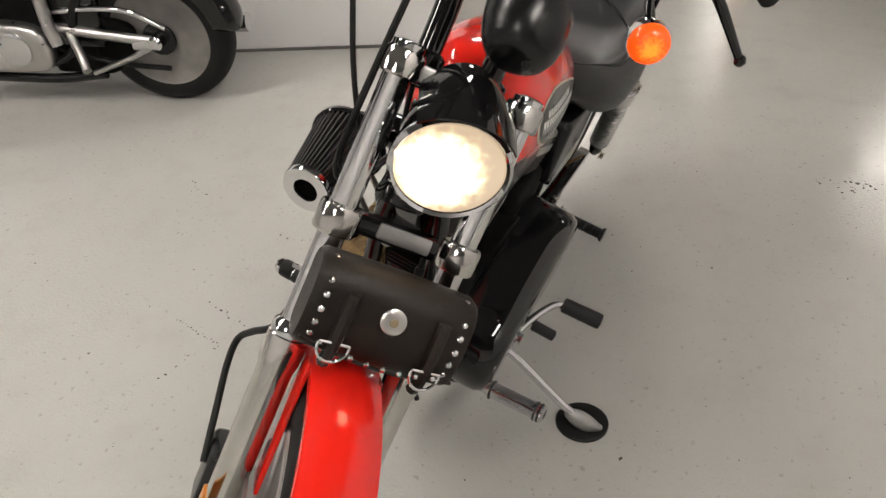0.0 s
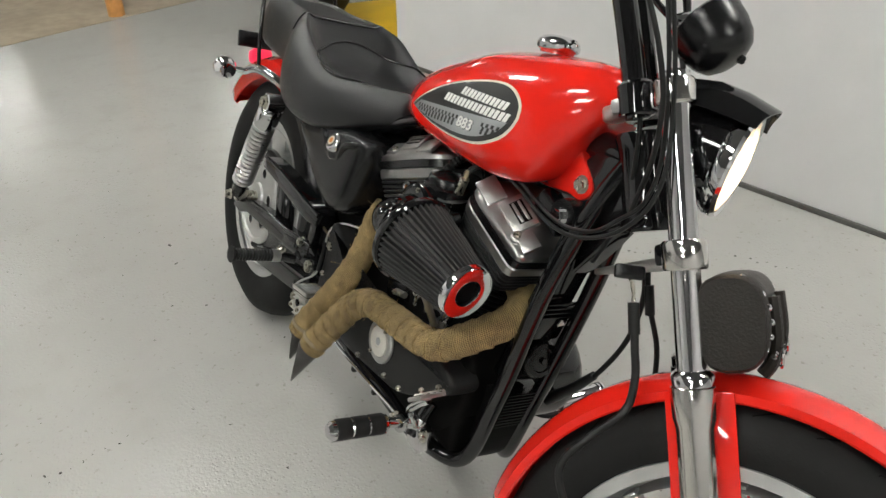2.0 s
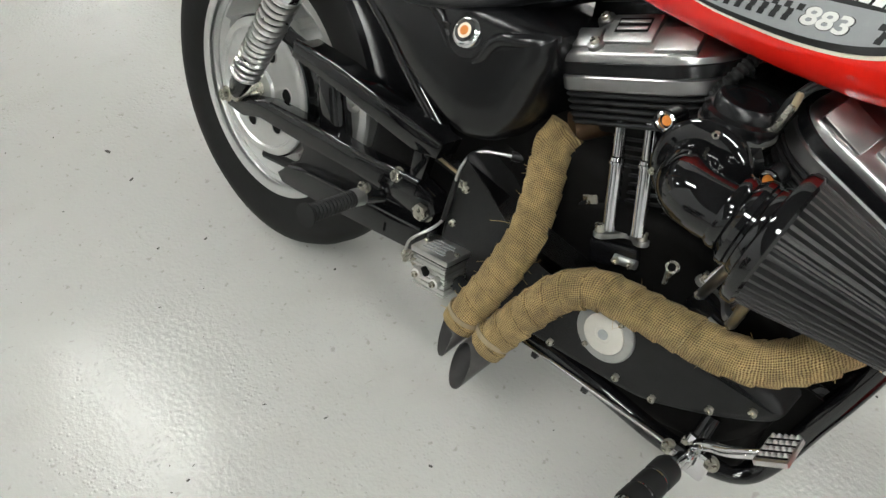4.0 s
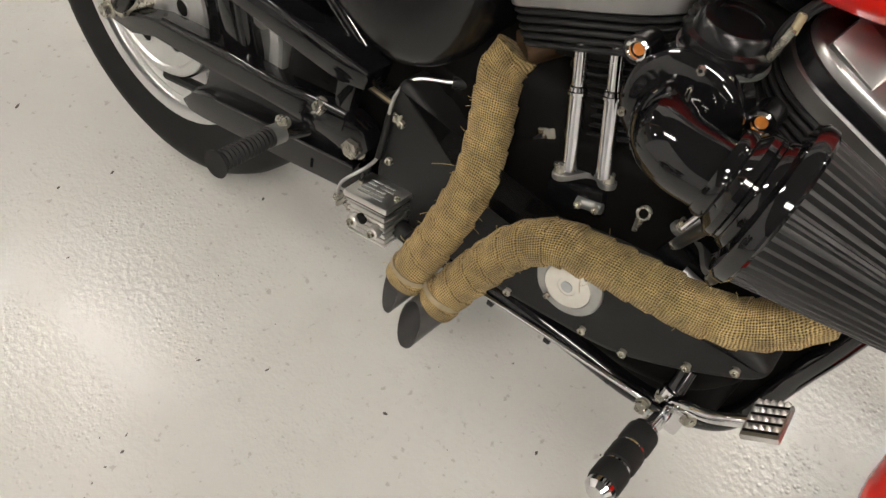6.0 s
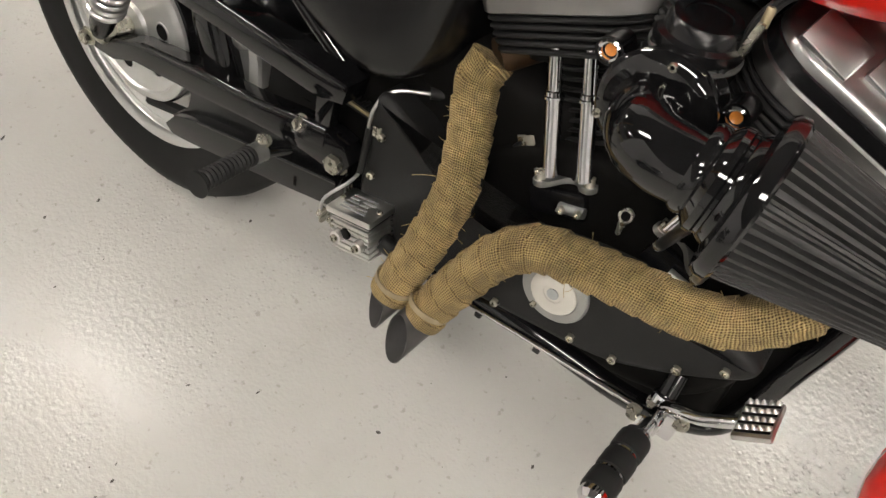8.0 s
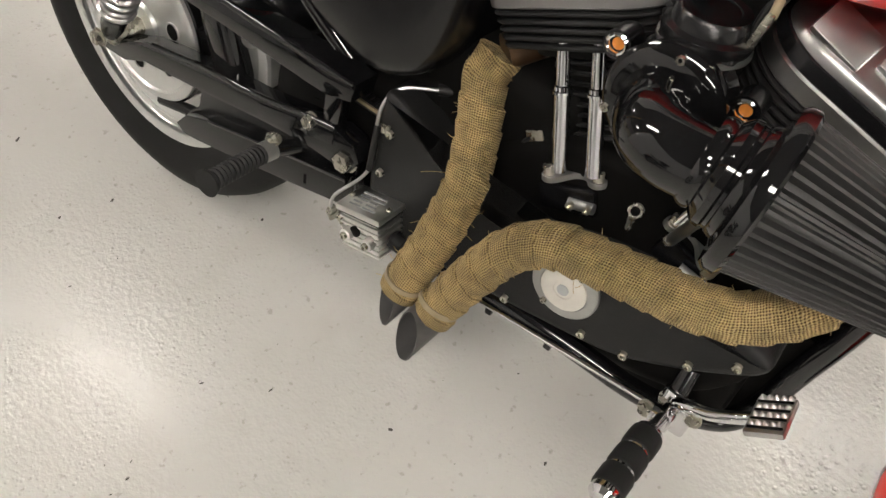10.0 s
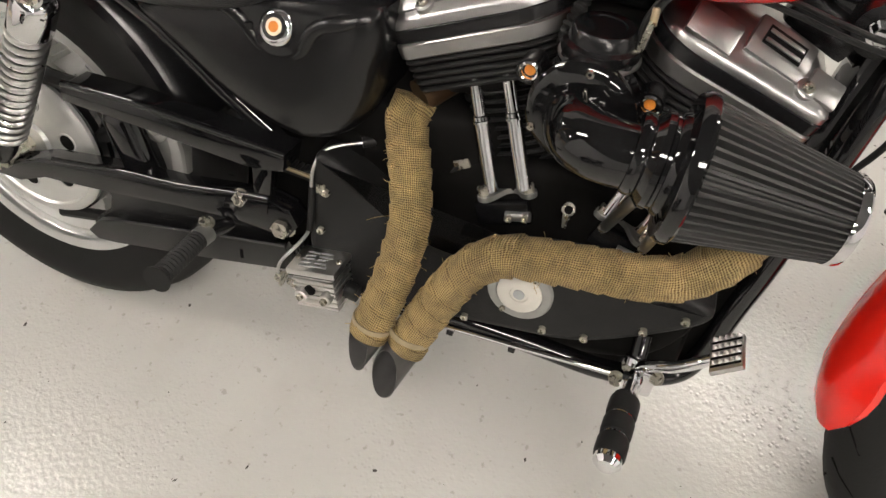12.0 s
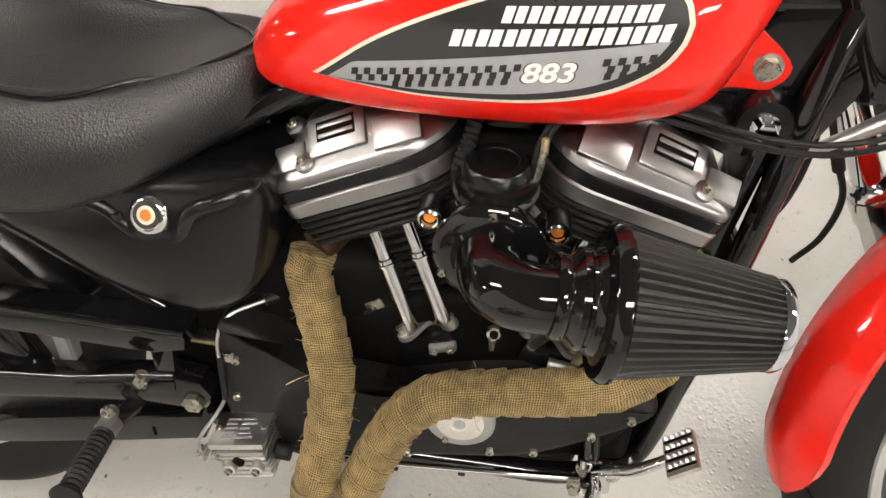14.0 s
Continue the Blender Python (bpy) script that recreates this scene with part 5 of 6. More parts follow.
rod = part("brake_rod", tube([(0.60, -0.122, 0.287), (0.64, -0.116, 0.270), (0.70, -0.114, 0.268), (0.955, -0.116, 0.286), (0.985, -0.116, 0.289)], 0.0042, 12, 5), CHROME, bike, "long chrome brake rod")
for x in (0.74, 0.83, 0.92):
    part("rod_clip", block((0.010, 0.012, 0.012), pose(x, -0.106, 0.2545 + (x - 0.70) * 0.07), 0.002), SATIN, rod)

# rear brake cylinder
mcm = pose(0.560, -0.142, 0.306, 0, -11, 0)
mc = part("brake_cylinder", block((0.060, 0.046, 0.056), mcm, 0.004), BRIGHT, bike, "silver finned brake master cylinder")
lid = part("lid", block((0.074, 0.056, 0.010), mcm @ pose(0, 0, 0.033), 0.003), BRIGHT, mc)
part("gasket", block((0.070, 0.053, 0.004), mcm @ pose(0, 0, 0.0275), 0.001), SOFT, mc)
for dx, dz in ((-0.018, -0.002), (0.018, -0.004)):
    boss = part("boss", lathe([(0, 0.0095), (0.012, 0.0085), (0.013, 0.0075)], mcm @ pose(dx, -0.022, dz, 90, 0, 0), 20), BRIGHT, mc)
    part("boss_bolt", socket_bolt(0.0052, 0.004), STEEL, boss, at=mcm @ pose(dx, -0.0345, dz, 90, 0, 0))
part("banjo_bolt", hex_bolt(0.009, 0.010), STEEL, mc, at=towards((0.502, -0.150, 0.296), (-1, 0, 0.1)))
for k in range(5):
    for a, b in ((-0.022, -0.004 - 0.003 * (k % 2)), (-0.001, 0.020 - 0.004 * (k % 3))):
        part("lid_bar", block((b - a, 0.0032, 0.0008), mcm @ pose((a + b) / 2, -0.016 + 0.0075 * k, 0.0382)), SILVER, lid)
for dx in (-0.034, 0.034):
    part("lid_screw", socket_bolt(0.0042, 0.002), STEEL, lid, at=mcm @ pose(dx * 0.92, 0, 0.0375))
for k in range(6):
    part("rib", block((0.064, 0.052, 0.0032), mcm @ pose(0, 0, -0.025 + k * 0.0088), 0.001), BRIGHT, mc)
part("brake_line", tube([(0.494, -0.152, 0.300), (0.500, -0.152, 0.328), (0.520, -0.130, 0.355), (0.531, -0.124, 0.38), (0.533, -0.122, 0.42), (0.535, -0.12, 0.47), (0.546, -0.100, 0.494), (0.585, -0.072, 0.500)], 0.0024, 8, 6), CAST, mc)

part("line_fitting", lathe([(0, 0.0075), (0.012, 0.0075), (0.014, 0.005), (0.020, 0.005)], towards((0.530, -0.152, 0.296), (-1, 0, 0)), 14), STEEL, mc)
part("line_sleeve", tube([(0.531, -0.1245, 0.375), (0.533, -0.1225, 0.42), (0.534, -0.121, 0.445)], 0.0045, 10, 4), SOFT, mc)
part("sight_glass", lathe([(0, 0.008), (0.003, 0.008), (0.004, 0.005)], towards((0.553, -0.167, 0.309), (0, -1, 0)), 16), DARK, mc)
part("boot", lathe([(0, 0.012), (0.004, 0.015), (0.008, 0.012), (0.012, 0.015), (0.016, 0.012), (0.03, 0.012)], towards((0.58, -0.135, 0.300), (1, 0, -0.1)), 16), SOFT, mc)
part("line_clip", block((0.012, 0.004, 0.014), pose(0.546, -0.121, 0.445), 0.001), STEEL, mc)
part("hose_end", lathe([(0, 0.007), (0.02, 0.008), (0.022, 0.006)], towards((0.582, -0.074, 0.500), (0.8, 0.6, 0.1)), 12), SOFT, mc)

for q in ((0.588, -0.06, 0.482), (0.601, -0.06, 0.488)):
    part("clip_bolt", socket_bolt(0.0048, 0.008), STEEL, bike, at=towards(q, (-0.3, -0.8, 0.5)))
part("wire_conduit", tube([(0.602, -0.06, 0.488), (0.625, -0.058, 0.484), (0.66, -0.055, 0.476), (0.70, -0.045, 0.472)], lambda f: 0.0055 + 0.0009 * math.sin(f * 160), 10, 30), SOFT, bike)

# between the downtubes: horn cover, round cover and finned regulator
reg = part("regulator", block((0.03, 0.078, 0.082), pose(1.066, 0.008, 0.395, 0, 9, 0), 0.004), BLACK, bike, "black finned voltage regulator")
for k in range(11):
    part("fin", block((0.016, 0.074, 0.0026), pose(1.081 + 0.0011 * k, 0.008, 0.360 + k * 0.0072, 0, 9, 0), 0.0008), SATIN, reg)
filt = part("oil_filter", lathe([(0, 0.034), (0.026, 0.034), (0.031, 0.030), (0.032, 0.022), (0.030, 0.020), (0.031, 0.004)], towards((1.072, 0.016, 0.494), (1, 0, 0.2)), 32), SATIN, bike, "round black oil filter")
part("filter_nut", hex_bolt(0.006, 0.004, False), BLACK, filt, at=towards((1.1025, 0.016, 0.500), (1, 0, 0.2)))
horn = part("horn_box", block((0.030, 0.072, 0.075), pose(1.088, 0.004, 0.575, 0, 11, 0), 0.006), BLACK, bike, "black box between the frame's downtubes")
for k in range(4):
    part("box_rib", block((0.006, 0.066, 0.003), pose(1.108 + 0.0016 * k, 0.004, 0.588 + 0.009 * k, 0, 11, 0), 0.001), SATIN, horn)
part("panel_mark", slab([(0, 0), (0.013, 0.003), (0.004, 0.012)], 0, 0.002, 0.0, m=pose(1.1035, 0.022, 0.566, 0, 11, 0) @ pose(0, 0, 0, 0, 0, 90)), WHITE, horn)
part("neck_plate", slab([(1.04, 0.80), (1.10, 0.865), (1.18, 0.875), (1.205, 0.82), (1.165, 0.74), (1.13, 0.68), (1.07, 0.735)], 0.022, -0.022, 0.006), BLACK, bike)
part("backbone", tube([(1.0, 0, 0.865), (1.10, 0, 0.872), (1.19, 0, 0.872)], 0.022, 18, 3), BLACK, bike)
part("front_panel", block((0.022, 0.078, 0.30), pose(1.088, 0, 0.60, 0, 10, 0), 0.006), BLACK, bike, "black panel between the frame's downtubes")
nk = part("ignition_coil", lathe([(-0.02, 0.026), (0.03, 0.028), (0.042, 0.026)], towards((1.101, -0.008, 0.761), (0, -1, 0)), 28), SATIN, bike, "round black coil cover with a chrome bolt")
part("coil_bolt", hex_bolt(0.0105, 0.012), CHROME, nk, at=towards((1.101, -0.050, 0.761), (0, -1, 0)))
part("coil_block", block((0.075, 0.045, 0.038), pose(1.055, -0.012, 0.748, 0, 25, 0), 0.008), SATIN, bike)

# fork, front wheel
FW = V(0.06, 0, -0.529)


def fork_part(name, bm, mat, parent=None, label="", smooth=True):
    bmesh.ops.transform(bm, matrix=BARS if min(v.co.z for v in bm.verts) > 0.24 else FORK, verts=bm.verts)
    return part(name, bm, mat, parent or bike, label, smooth)


LEG = {-1: pose(0.06, -0.0805, 0), 1: pose(0.028, 0.099, 0)}
for s in (-1, 1):
    leg = fork_part("fork_leg", lathe([(-0.20, 0.0187), (0.205, 0.0187), (0.212, 0.021), (0.226, 0.021), (0.229, 0.014)], LEG[s], 24), CHROME, None, "chrome fork leg with a polished slider")
    fork_part("slider", lathe([(-0.555, 0.018), (-0.545, 0.0235), (-0.226, 0.0240), (-0.212, 0.0275), (-0.186, 0.0285), (-0.174, 0.0280), (-0.171, 0.0250)], LEG[s], 28), POLISH, leg)
    fork_part("dust_cap", lathe([(-0.173, 0.0245), (-0.172, 0.0275), (-0.160, 0.0275), (-0.157, 0.0255), (-0.153, 0.0215)], LEG[s], 10), CHROME, leg, "knurled chrome dust cap")
    fork_part("clamp", lathe([(-0.026, 0.0265), (-0.023, 0.0285), (0.008, 0.0285), (0.012, 0.0265)], LEG[s], 24), POLISH, leg)
    fork_part("top_clamp", lathe([(0.184, 0.0245), (0.187, 0.0272), (0.214, 0.0272), (0.218, 0.0245)], LEG[s], 24), POLISH, leg)
fork_part("lower_yoke", block((0.036, 0.125, 0.030), pose(0.035, 0, -0.006), 0.008), BLACK)
fork_part("yoke_badge", block((0.006, 0.075, 0.022), pose(0.0555, 0.012, -0.004), 0.004), CAST)
fork_part("upper_yoke", block((0.095, 0.12, 0.022), pose(0.018, 0, 0.199), 0.008), CAST)
fork_part("yoke_stop", block((0.080, 0.034, 0.024), pose(-0.0086, -0.0355, 0.195, 0, 0, -33), 0.009, segs=3), ALLOY)
fork_part("yoke_stud", lathe([(0, 0.006), (0.005, 0.006), (0.006, 0.004)], pose(-0.028, -0.022, 0.207), 14), CHROME)
part("steering_head", lathe([(0.028, 0.036), (0.034, 0.038), (0.055, 0.034), (0.14, 0.034), (0.160, 0.038), (0.166, 0.036)], FORK @ pose(0, 0, 0), 28), BLACK, bike)
wheel_m = FORK @ Matrix.Translation(FW)
bm = torus_tyre(0.332, 0.090, 0.243)
bmesh.ops.transform(bm, matrix=wheel_m, verts=bm.verts)
fw = part("front_wheel", bm, RUBBER, bike, "black rubber front tyre on a silver cast wheel")
bm = lathe([(0.040, 0.232), (0.042, 0.250), (0.036, 0.252), (0.032, 0.236), (-0.032, 0.236), (-0.036, 0.252), (-0.042, 0.250), (-0.040, 0.232), (-0.034, 0.215), (0.034, 0.215)], wheel_m @ ROTY, 64, cap=False)
part("rim", bm, WHEEL, fw)


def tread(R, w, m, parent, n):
    """Slanting grooves across the tread: near-black bars set flush, their shade put into the colour."""
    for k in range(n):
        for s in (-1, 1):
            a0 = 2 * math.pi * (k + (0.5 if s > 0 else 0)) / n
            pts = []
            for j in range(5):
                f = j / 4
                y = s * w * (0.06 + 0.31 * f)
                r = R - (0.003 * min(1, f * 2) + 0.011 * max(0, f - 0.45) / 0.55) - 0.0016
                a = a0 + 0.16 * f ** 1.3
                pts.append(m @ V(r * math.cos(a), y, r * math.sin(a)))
            part("groove_shade", tube(pts, 0.0020, 6, 2), SHADE_BLACK, parent)


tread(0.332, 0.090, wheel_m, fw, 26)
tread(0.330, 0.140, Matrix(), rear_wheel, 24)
for k in range(9):
    bm = block((0.19, 0.03, 0.025), pose(0, 0, 0, 0, 40 * k, 0) @ pose(0.125, 0, 0), 0.006)
    bmesh.ops.transform(bm, matrix=wheel_m, verts=bm.verts)
    part("spoke", bm, WHEEL, fw)
part("hub", lathe([(-0.05, 0.03), (-0.045, 0.045), (0.045, 0.045), (0.05, 0.03)], wheel_m @ ROTY, 28), WHEEL, fw)
part("brake_disc", lathe([(0.058, 0.145), (0.063, 0.145), (0.063, 0.08), (0.058, 0.08)], wheel_m @ ROTY, 48), CAST, fw)
ff = part("front_fender", fender(0.352, 0.048, 32, 187, wheel_m @ pose(0, 0, 0, 0, RAKE, 0), 0.018), RED, bike, "glossy red front mudguard")
for s in (-1, 1):
    fork_part("fender_tab", block((0.088, 0.006, 0.20), pose(0.062, s * 0.0485, -0.285), 0.002), RED, ff)

# headlight, clocks, bars
hl_dir = V(math.cos(radians(RAKE)), 0, -math.sin(radians(RAKE)))
hm = FORK @ towards(V(0.072, 0.012, 0.136), hl_dir)
hl = part("headlight", lathe([(-0.050, 0.02), (-0.045, 0.045), (-0.025, 0.060), (0.01, 0.068), (0.047, 0.071), (0.047, 0.0685), (0.01, 0.0660), (-0.025, 0.0580), (-0.043, 0.043)], hm, 40), BLACK, bike, "round lit headlight in a black shell")
part("rim", lathe([(0.036, 0.0715), (0.044, 0.0765), (0.055, 0.0765), (0.060, 0.072), (0.057, 0.068)], hm, 40, cap=False), CHROME, hl)
lens = part("lens", lathe([(0.052, 0.0690), (0.057, 0.0655), (0.061, 0.052), (0.0645, 0.030), (0.066, 0.002)], hm, 48), lens_mat(hm @ V(-0.014, -0.006, 0.064)), hl, "glowing fluted glass lens")
vis = bmesh.new()
rings = []
for k in range(13):
    a = radians(46 + 98 * k / 12)
    up = 0.25 + 0.75 * math.sin(math.pi * k / 12) ** 2
    rings.append([hm @ V(r * math.cos(a), r * math.sin(a), z) for r, z in ((0.068 + 0.016 * up, -0.055), (0.079 + 0.016 * up, -0.010), (0.081 + 0.013 * up, 0.030), (0.082 + 0.004 * up, 0.060 + 0.016 * up), (0.0795 + 0.004 * up, 0.060 + 0.016 * up), (0.0785 + 0.012 * up, 0.030), (0.0765 + 0.015 * up, -0.010), (0.066 + 0.015 * up, -0.055))])
skin(vis, rings)
part("visor", vis, BLACK, hl, "black headlight visor")
sp = fork_part("speedometer", lathe([(-0.040, 0.010), (-0.038, 0.024), (-0.031, 0.037), (-0.018, 0.046), (0.004, 0.052), (0.026, 0.054), (0.034, 0.053), (0.038, 0.048)], towards(V(0.102, 0.020, 0.288), (-0.5, 0, 0.87)), 36), SATIN, None, "round black speedometer housing")
fork_part("trip_knob", lathe([(0, 0.006), (0.010, 0.006), (0.012, 0.004)], towards(V(0.126, 0.030, 0.262), (0.87, 0.1, -0.5)), 14), SOFT, sp)
for s in (-1, 1):
    fork_part("riser", tube([(0.005, s * 0.045, 0.18), (0.0, s * 0.045, 0.30), (-0.01, s * 0.05, 0.44)], 0.017, 14, 5), BLACK)
    fork_part("riser_mount", lathe([(0.185, 0.026), (0.225, 0.026), (0.23, 0.02)], pose(0.005, s * 0.045, 0), 20), BLACK)
bars = fork_part("handlebar", tube([(-0.13, -0.42, 0.55), (-0.09, -0.34, 0.56), (-0.03, -0.2, 0.52), (-0.01, -0.08, 0.455), (-0.01, 0.08, 0.455), (-0.03, 0.2, 0.52), (-0.09, 0.34, 0.56), (-0.13, 0.42, 0.55)], 0.0127, 14, 6), BLACK, None, "black handlebar with a ball-ended lever")
for s in (-1, 1):
    fork_part("grip", tube([(-0.095, s * 0.345, 0.559), (-0.135, s * 0.43, 0.55)], 0.017, 14, 4), SOFT, bars)
    fork_part("lever_mount", block((0.05, 0.06, 0.04), pose(-0.02, s * 0.20, 0.515, 0, 0, -20 * s), 0.008), BLACK, bars)
    lv = fork_part("lever", tube([(0.01, s * 0.20, 0.505), (0.03, s * 0.26, 0.462), (0.017, s * 0.342, 0.412)], lambda f: 0.010 - 0.004 * f, 12, 6), BLACK, bars)
    fork_part("ball", lathe([(-0.009, 0.002), (-0.007, 0.006), (0, 0.0092), (0.007, 0.006), (0.009, 0.002)], pose(0.017, s * 0.345, 0.410), 16), BLACK, lv)
ind = fork_part("front_indicator", lathe([(-0.035, 0.008), (-0.03, 0.02), (-0.01, 0.028), (0.006, 0.0295)], towards(V(0.042, 0.195, 0.366), hl_dir), 28), CHROME, None, "chrome indicator with a lit orange lens")
fork_part("lens", lathe([(0.005, 0.0285), (0.014, 0.027), (0.023, 0.02), (0.027, 0.008), (0.028, 0.001)], towards(V(0.042, 0.195, 0.366), hl_dir), 28), lens_mat(BARS @ (V(0.042, 0.195, 0.366) + hl_dir * 0.024), "orange_glow", (1.0, 0.115, 0.008), 190.0, 0.020, 0.010, 0.034, 4.0, 0.80, (0.55, 0.06, 0.008)), ind, "lit orange lens")
fork_part("stalk", tube([(0.02, 0.195, 0.385), (-0.01, 0.19, 0.43), (-0.02, 0.19, 0.48)], 0.006, 10, 4), BLACK, ind)
# cables and wires round the fork
for pts, r in (
    ([(-0.02, -0.04, 0.60), (0.0, -0.055, 0.36), (0.01, -0.05, 0.2), (-0.01, -0.03, 0.1)], 0.0035),
    ([(0.02, 0.03, 0.5), (0.05, 0.03, 0.32), (0.06, 0.02, 0.22)], 0.004),
):
    fork_part("cable", tube(pts, r, 10, 8), SOFT)
part("clutch_cable", tube([(1.185, -0.175, 1.155), (1.2075, -0.148, 1.0945), (1.230, -0.1214, 1.0386), (1.246, -0.097, 0.975), (1.243, -0.074, 0.90), (1.222, -0.052, 0.82)], 0.0036, 10, 8), SOFT, bike)
fork_part("speed_cable", tube([(-0.026, 0.078, -0.02), (-0.034, 0.098, -0.07), (-0.072, 0.130, -0.14), (-0.139, 0.183, -0.202), (-0.190, 0.220, -0.231)], 0.0045, 10, 8), SOFT)
fork_part("cable_boot", tube([(-0.145, 0.187, -0.205), (-0.200, 0.228, -0.236), (-0.262, 0.272, -0.264)], lambda f: 0.0075 + 0.004 * f, 12, 4), SOFT)
fork_part("fork_wire", tube([(-0.018, 0.068, -0.02), (-0.021, 0.074, -0.075), (-0.017, 0.090, -0.147), (-0.035, 0.125, -0.215), (-0.06, 0.165, -0.26)], 0.0042, 10, 8), SOFT)
fork_part("wire_boot", tube([(-0.019, 0.071, -0.050), (-0.021, 0.076, -0.095)], 0.0075, 10, 3), SOFT)
# brake hose, from its junction at the lower yoke down to the front calliper
hose = fork_part("brake_hose", tube([(-0.010, -0.073, -0.080), (-0.011, -0.077, -0.125), (-0.012, -0.082, -0.165), (-0.026, -0.092, -0.206), (-0.072, -0.110, -0.240), (-0.106, -0.122, -0.272), (-0.106, -0.123, -0.315), (-0.078, -0.116, -0.380), (-0.03, -0.11, -0.44)], 0.0055, 10, 8), SOFT, None, "black rubber front brake hose")
fork_part("hose_end", tube([(-0.010, -0.072, -0.066), (-0.011, -0.075, -0.108)], 0.0078, 10, 3), SOFT, hose)
fork_part("brake_pipe", tube([(-0.018, -0.052, -0.030), (-0.011, -0.066, -0.045), (-0.010, -0.072, -0.070)], 0.0028, 8, 4), STEEL, hose)
fork_part("hose_junction", block((0.040, 0.024, 0.020), pose(-0.018, -0.050, -0.026, 0, 10, 20), 0.005), SATIN)
fork_part("yoke_lug", tube([(0.020, 0.0, -0.018), (-0.040, 0.030, -0.022), (-0.094, 0.060, -0.026)], lambda f: 0.011 - 0.006 * f, 12, 4), CAST)
fork_part("calliper", block((0.09, 0.045, 0.11), pose(-0.04, -0.085, -0.46, 0, 0, 0), 0.015, segs=3), SATIN, None, "black front brake calliper")
fork_part("reflector", block((0.03, 0.006, 0.045), pose(0.085, -0.108, -0.43), 0.003), AMBER, None)

# tool bag on the fork
bagm = pose(0.110, 0.014, -0.095)


def bag_body():
    bm = bmesh.new()
    n = 30
    rings = []
    for y, k in ((-0.105, 0.55), (-0.105, 0.93), (-0.099, 1.0), (-0.05, 1.02), (0, 1.03), (0.05, 1.02), (0.097, 1.0), (0.103, 0.93), (0.103, 0.55)):
        rings.append([bagm @ V(0.044 * k * math.copysign(abs(math.cos(2 * math.pi * i / n)) ** 0.75, math.cos(2 * math.pi * i / n)), y, 0.061 * k * math.copysign(abs(math.sin(2 * math.pi * i / n)) ** 0.75, math.sin(2 * math.pi * i / n))) for i in range(n)])
    skin(bm, rings)
    return bm


bag = fork_part("tool_bag", bag_body(), BAG, None, "dark leather tool bag with chrome studs strapped to the fork")
for s in (-1, 1):
    for k in range(9):
        a = radians(-70 + 17.5 * k)
        q = bagm @ V(0.0465 * math.cos(a), s * 0.088, 0.0605 * math.sin(a))
        fork_part("stud", lathe([(0, 0.0048), (0.002, 0.0042), (0.0035, 0.002)], towards(q, (math.cos(a), 0, math.sin(a))), 10), CHROME, bag)
fork_part("concho", lathe([(0, 0.0165), (0.002, 0.0165), (0.004, 0.013), (0.0045, 0.006)], towards(bagm @ V(0.0455, 0.0, 0.012), (1, 0, 0.1)), 28), ALLOY, bag, "round silver medallion")
fork_part("concho_centre", lathe([(0.0040, 0.0058), (0.0062, 0.0052), (0.0066, 0.002)], towards(bagm @ V(0.0455, 0.0, 0.012), (1, 0, 0.1)), 16), BAND, bag)

for y in (-0.058, 0.062):
    st = fork_part("strap", tube([bagm @ V(0.047, y, 0.03), bagm @ V(0.049, y, -0.02), bagm @ V(0.042, y, -0.052), bagm @ V(0.03, y, -0.068)], 0.009, 8, 5), BAG, bag)
    fork_part("buckle", tube([bagm @ V(0.052 - 0.004 * math.cos(a), y + 0.020 * math.cos(a), -0.038 - 0.016 * max(-0.2, math.sin(a)) * 1.3) for a in [2 * math.pi * k / 20 for k in range(21)]], 0.0022, 8, smooth=False), CHROME, bag)
fork_part("flap_edge", tube([bagm @ V(0.046, -0.10 + 0.2 * k / 12, -0.040 - 0.012 * math.sin(math.pi * k / 12)) for k in range(13)], 0.0025, 8, smooth=False), BAG, bag)
for k in range(8):
    q = bagm @ V(0.0475, -0.075 + 0.15 * k / 7, -0.037 - 0.012 * math.sin(math.pi * (k + 0.7) / 8.4))
    fork_part("stud", lathe([(0, 0.0045), (0.002, 0.004), (0.0035, 0.002)], towards(q, (1, 0, -0.4)), 10), CHROME, bag)

# left side: primary cover, shift linkage, pegs
part("primary_cover", slab(round_outline([(0.53, 0.33), (0.54, 0.45), (0.63, 0.50), (0.80, 0.50), (0.97, 0.48), (1.05, 0.41), (1.02, 0.31), (0.91, 0.270), (0.70, 0.275), (0.58, 0.285)], 4), 0.06, 0.212, 0.040, 4), BLACK, bike, "glossy black primary cover")
lp = part("left_peg", lathe([(-0.012, 0.010), (-0.010, 0.0135), (0.010, 0.0135), (0.012, 0.0165), (0.105, 0.0165), (0.110, 0.0185), (0.128, 0.0185), (0.131, 0.014)], towards((0.992, 0.200, 0.308), (0.09, 0.97, 0.19)), 20), CHROME, bike, "chrome rider peg with black rings")
part("peg_arm", tube([(1.0, 0.09, 0.265), (0.992, 0.15, 0.292), (0.992, 0.200, 0.308)], 0.010, 12, 4), SATIN, lp)
for k in (0.018, 0.112, 0.120):
    part("ring", lathe([(k, 0.0176), (k + 0.001, 0.0194), (k + 0.004, 0.0194), (k + 0.005, 0.0176)], towards((0.992, 0.200, 0.308), (0.09, 0.97, 0.19)), 18), SOFT, lp)
sh = part("shift_lever", tube([(0.88, 0.205, 0.36), (0.83, 0.222, 0.38), (0.775, 0.245, 0.387), (0.752, 0.265, 0.386)], 0.008, 10, 5), CHROME, bike, "chrome shift lever with black rubber pegs")
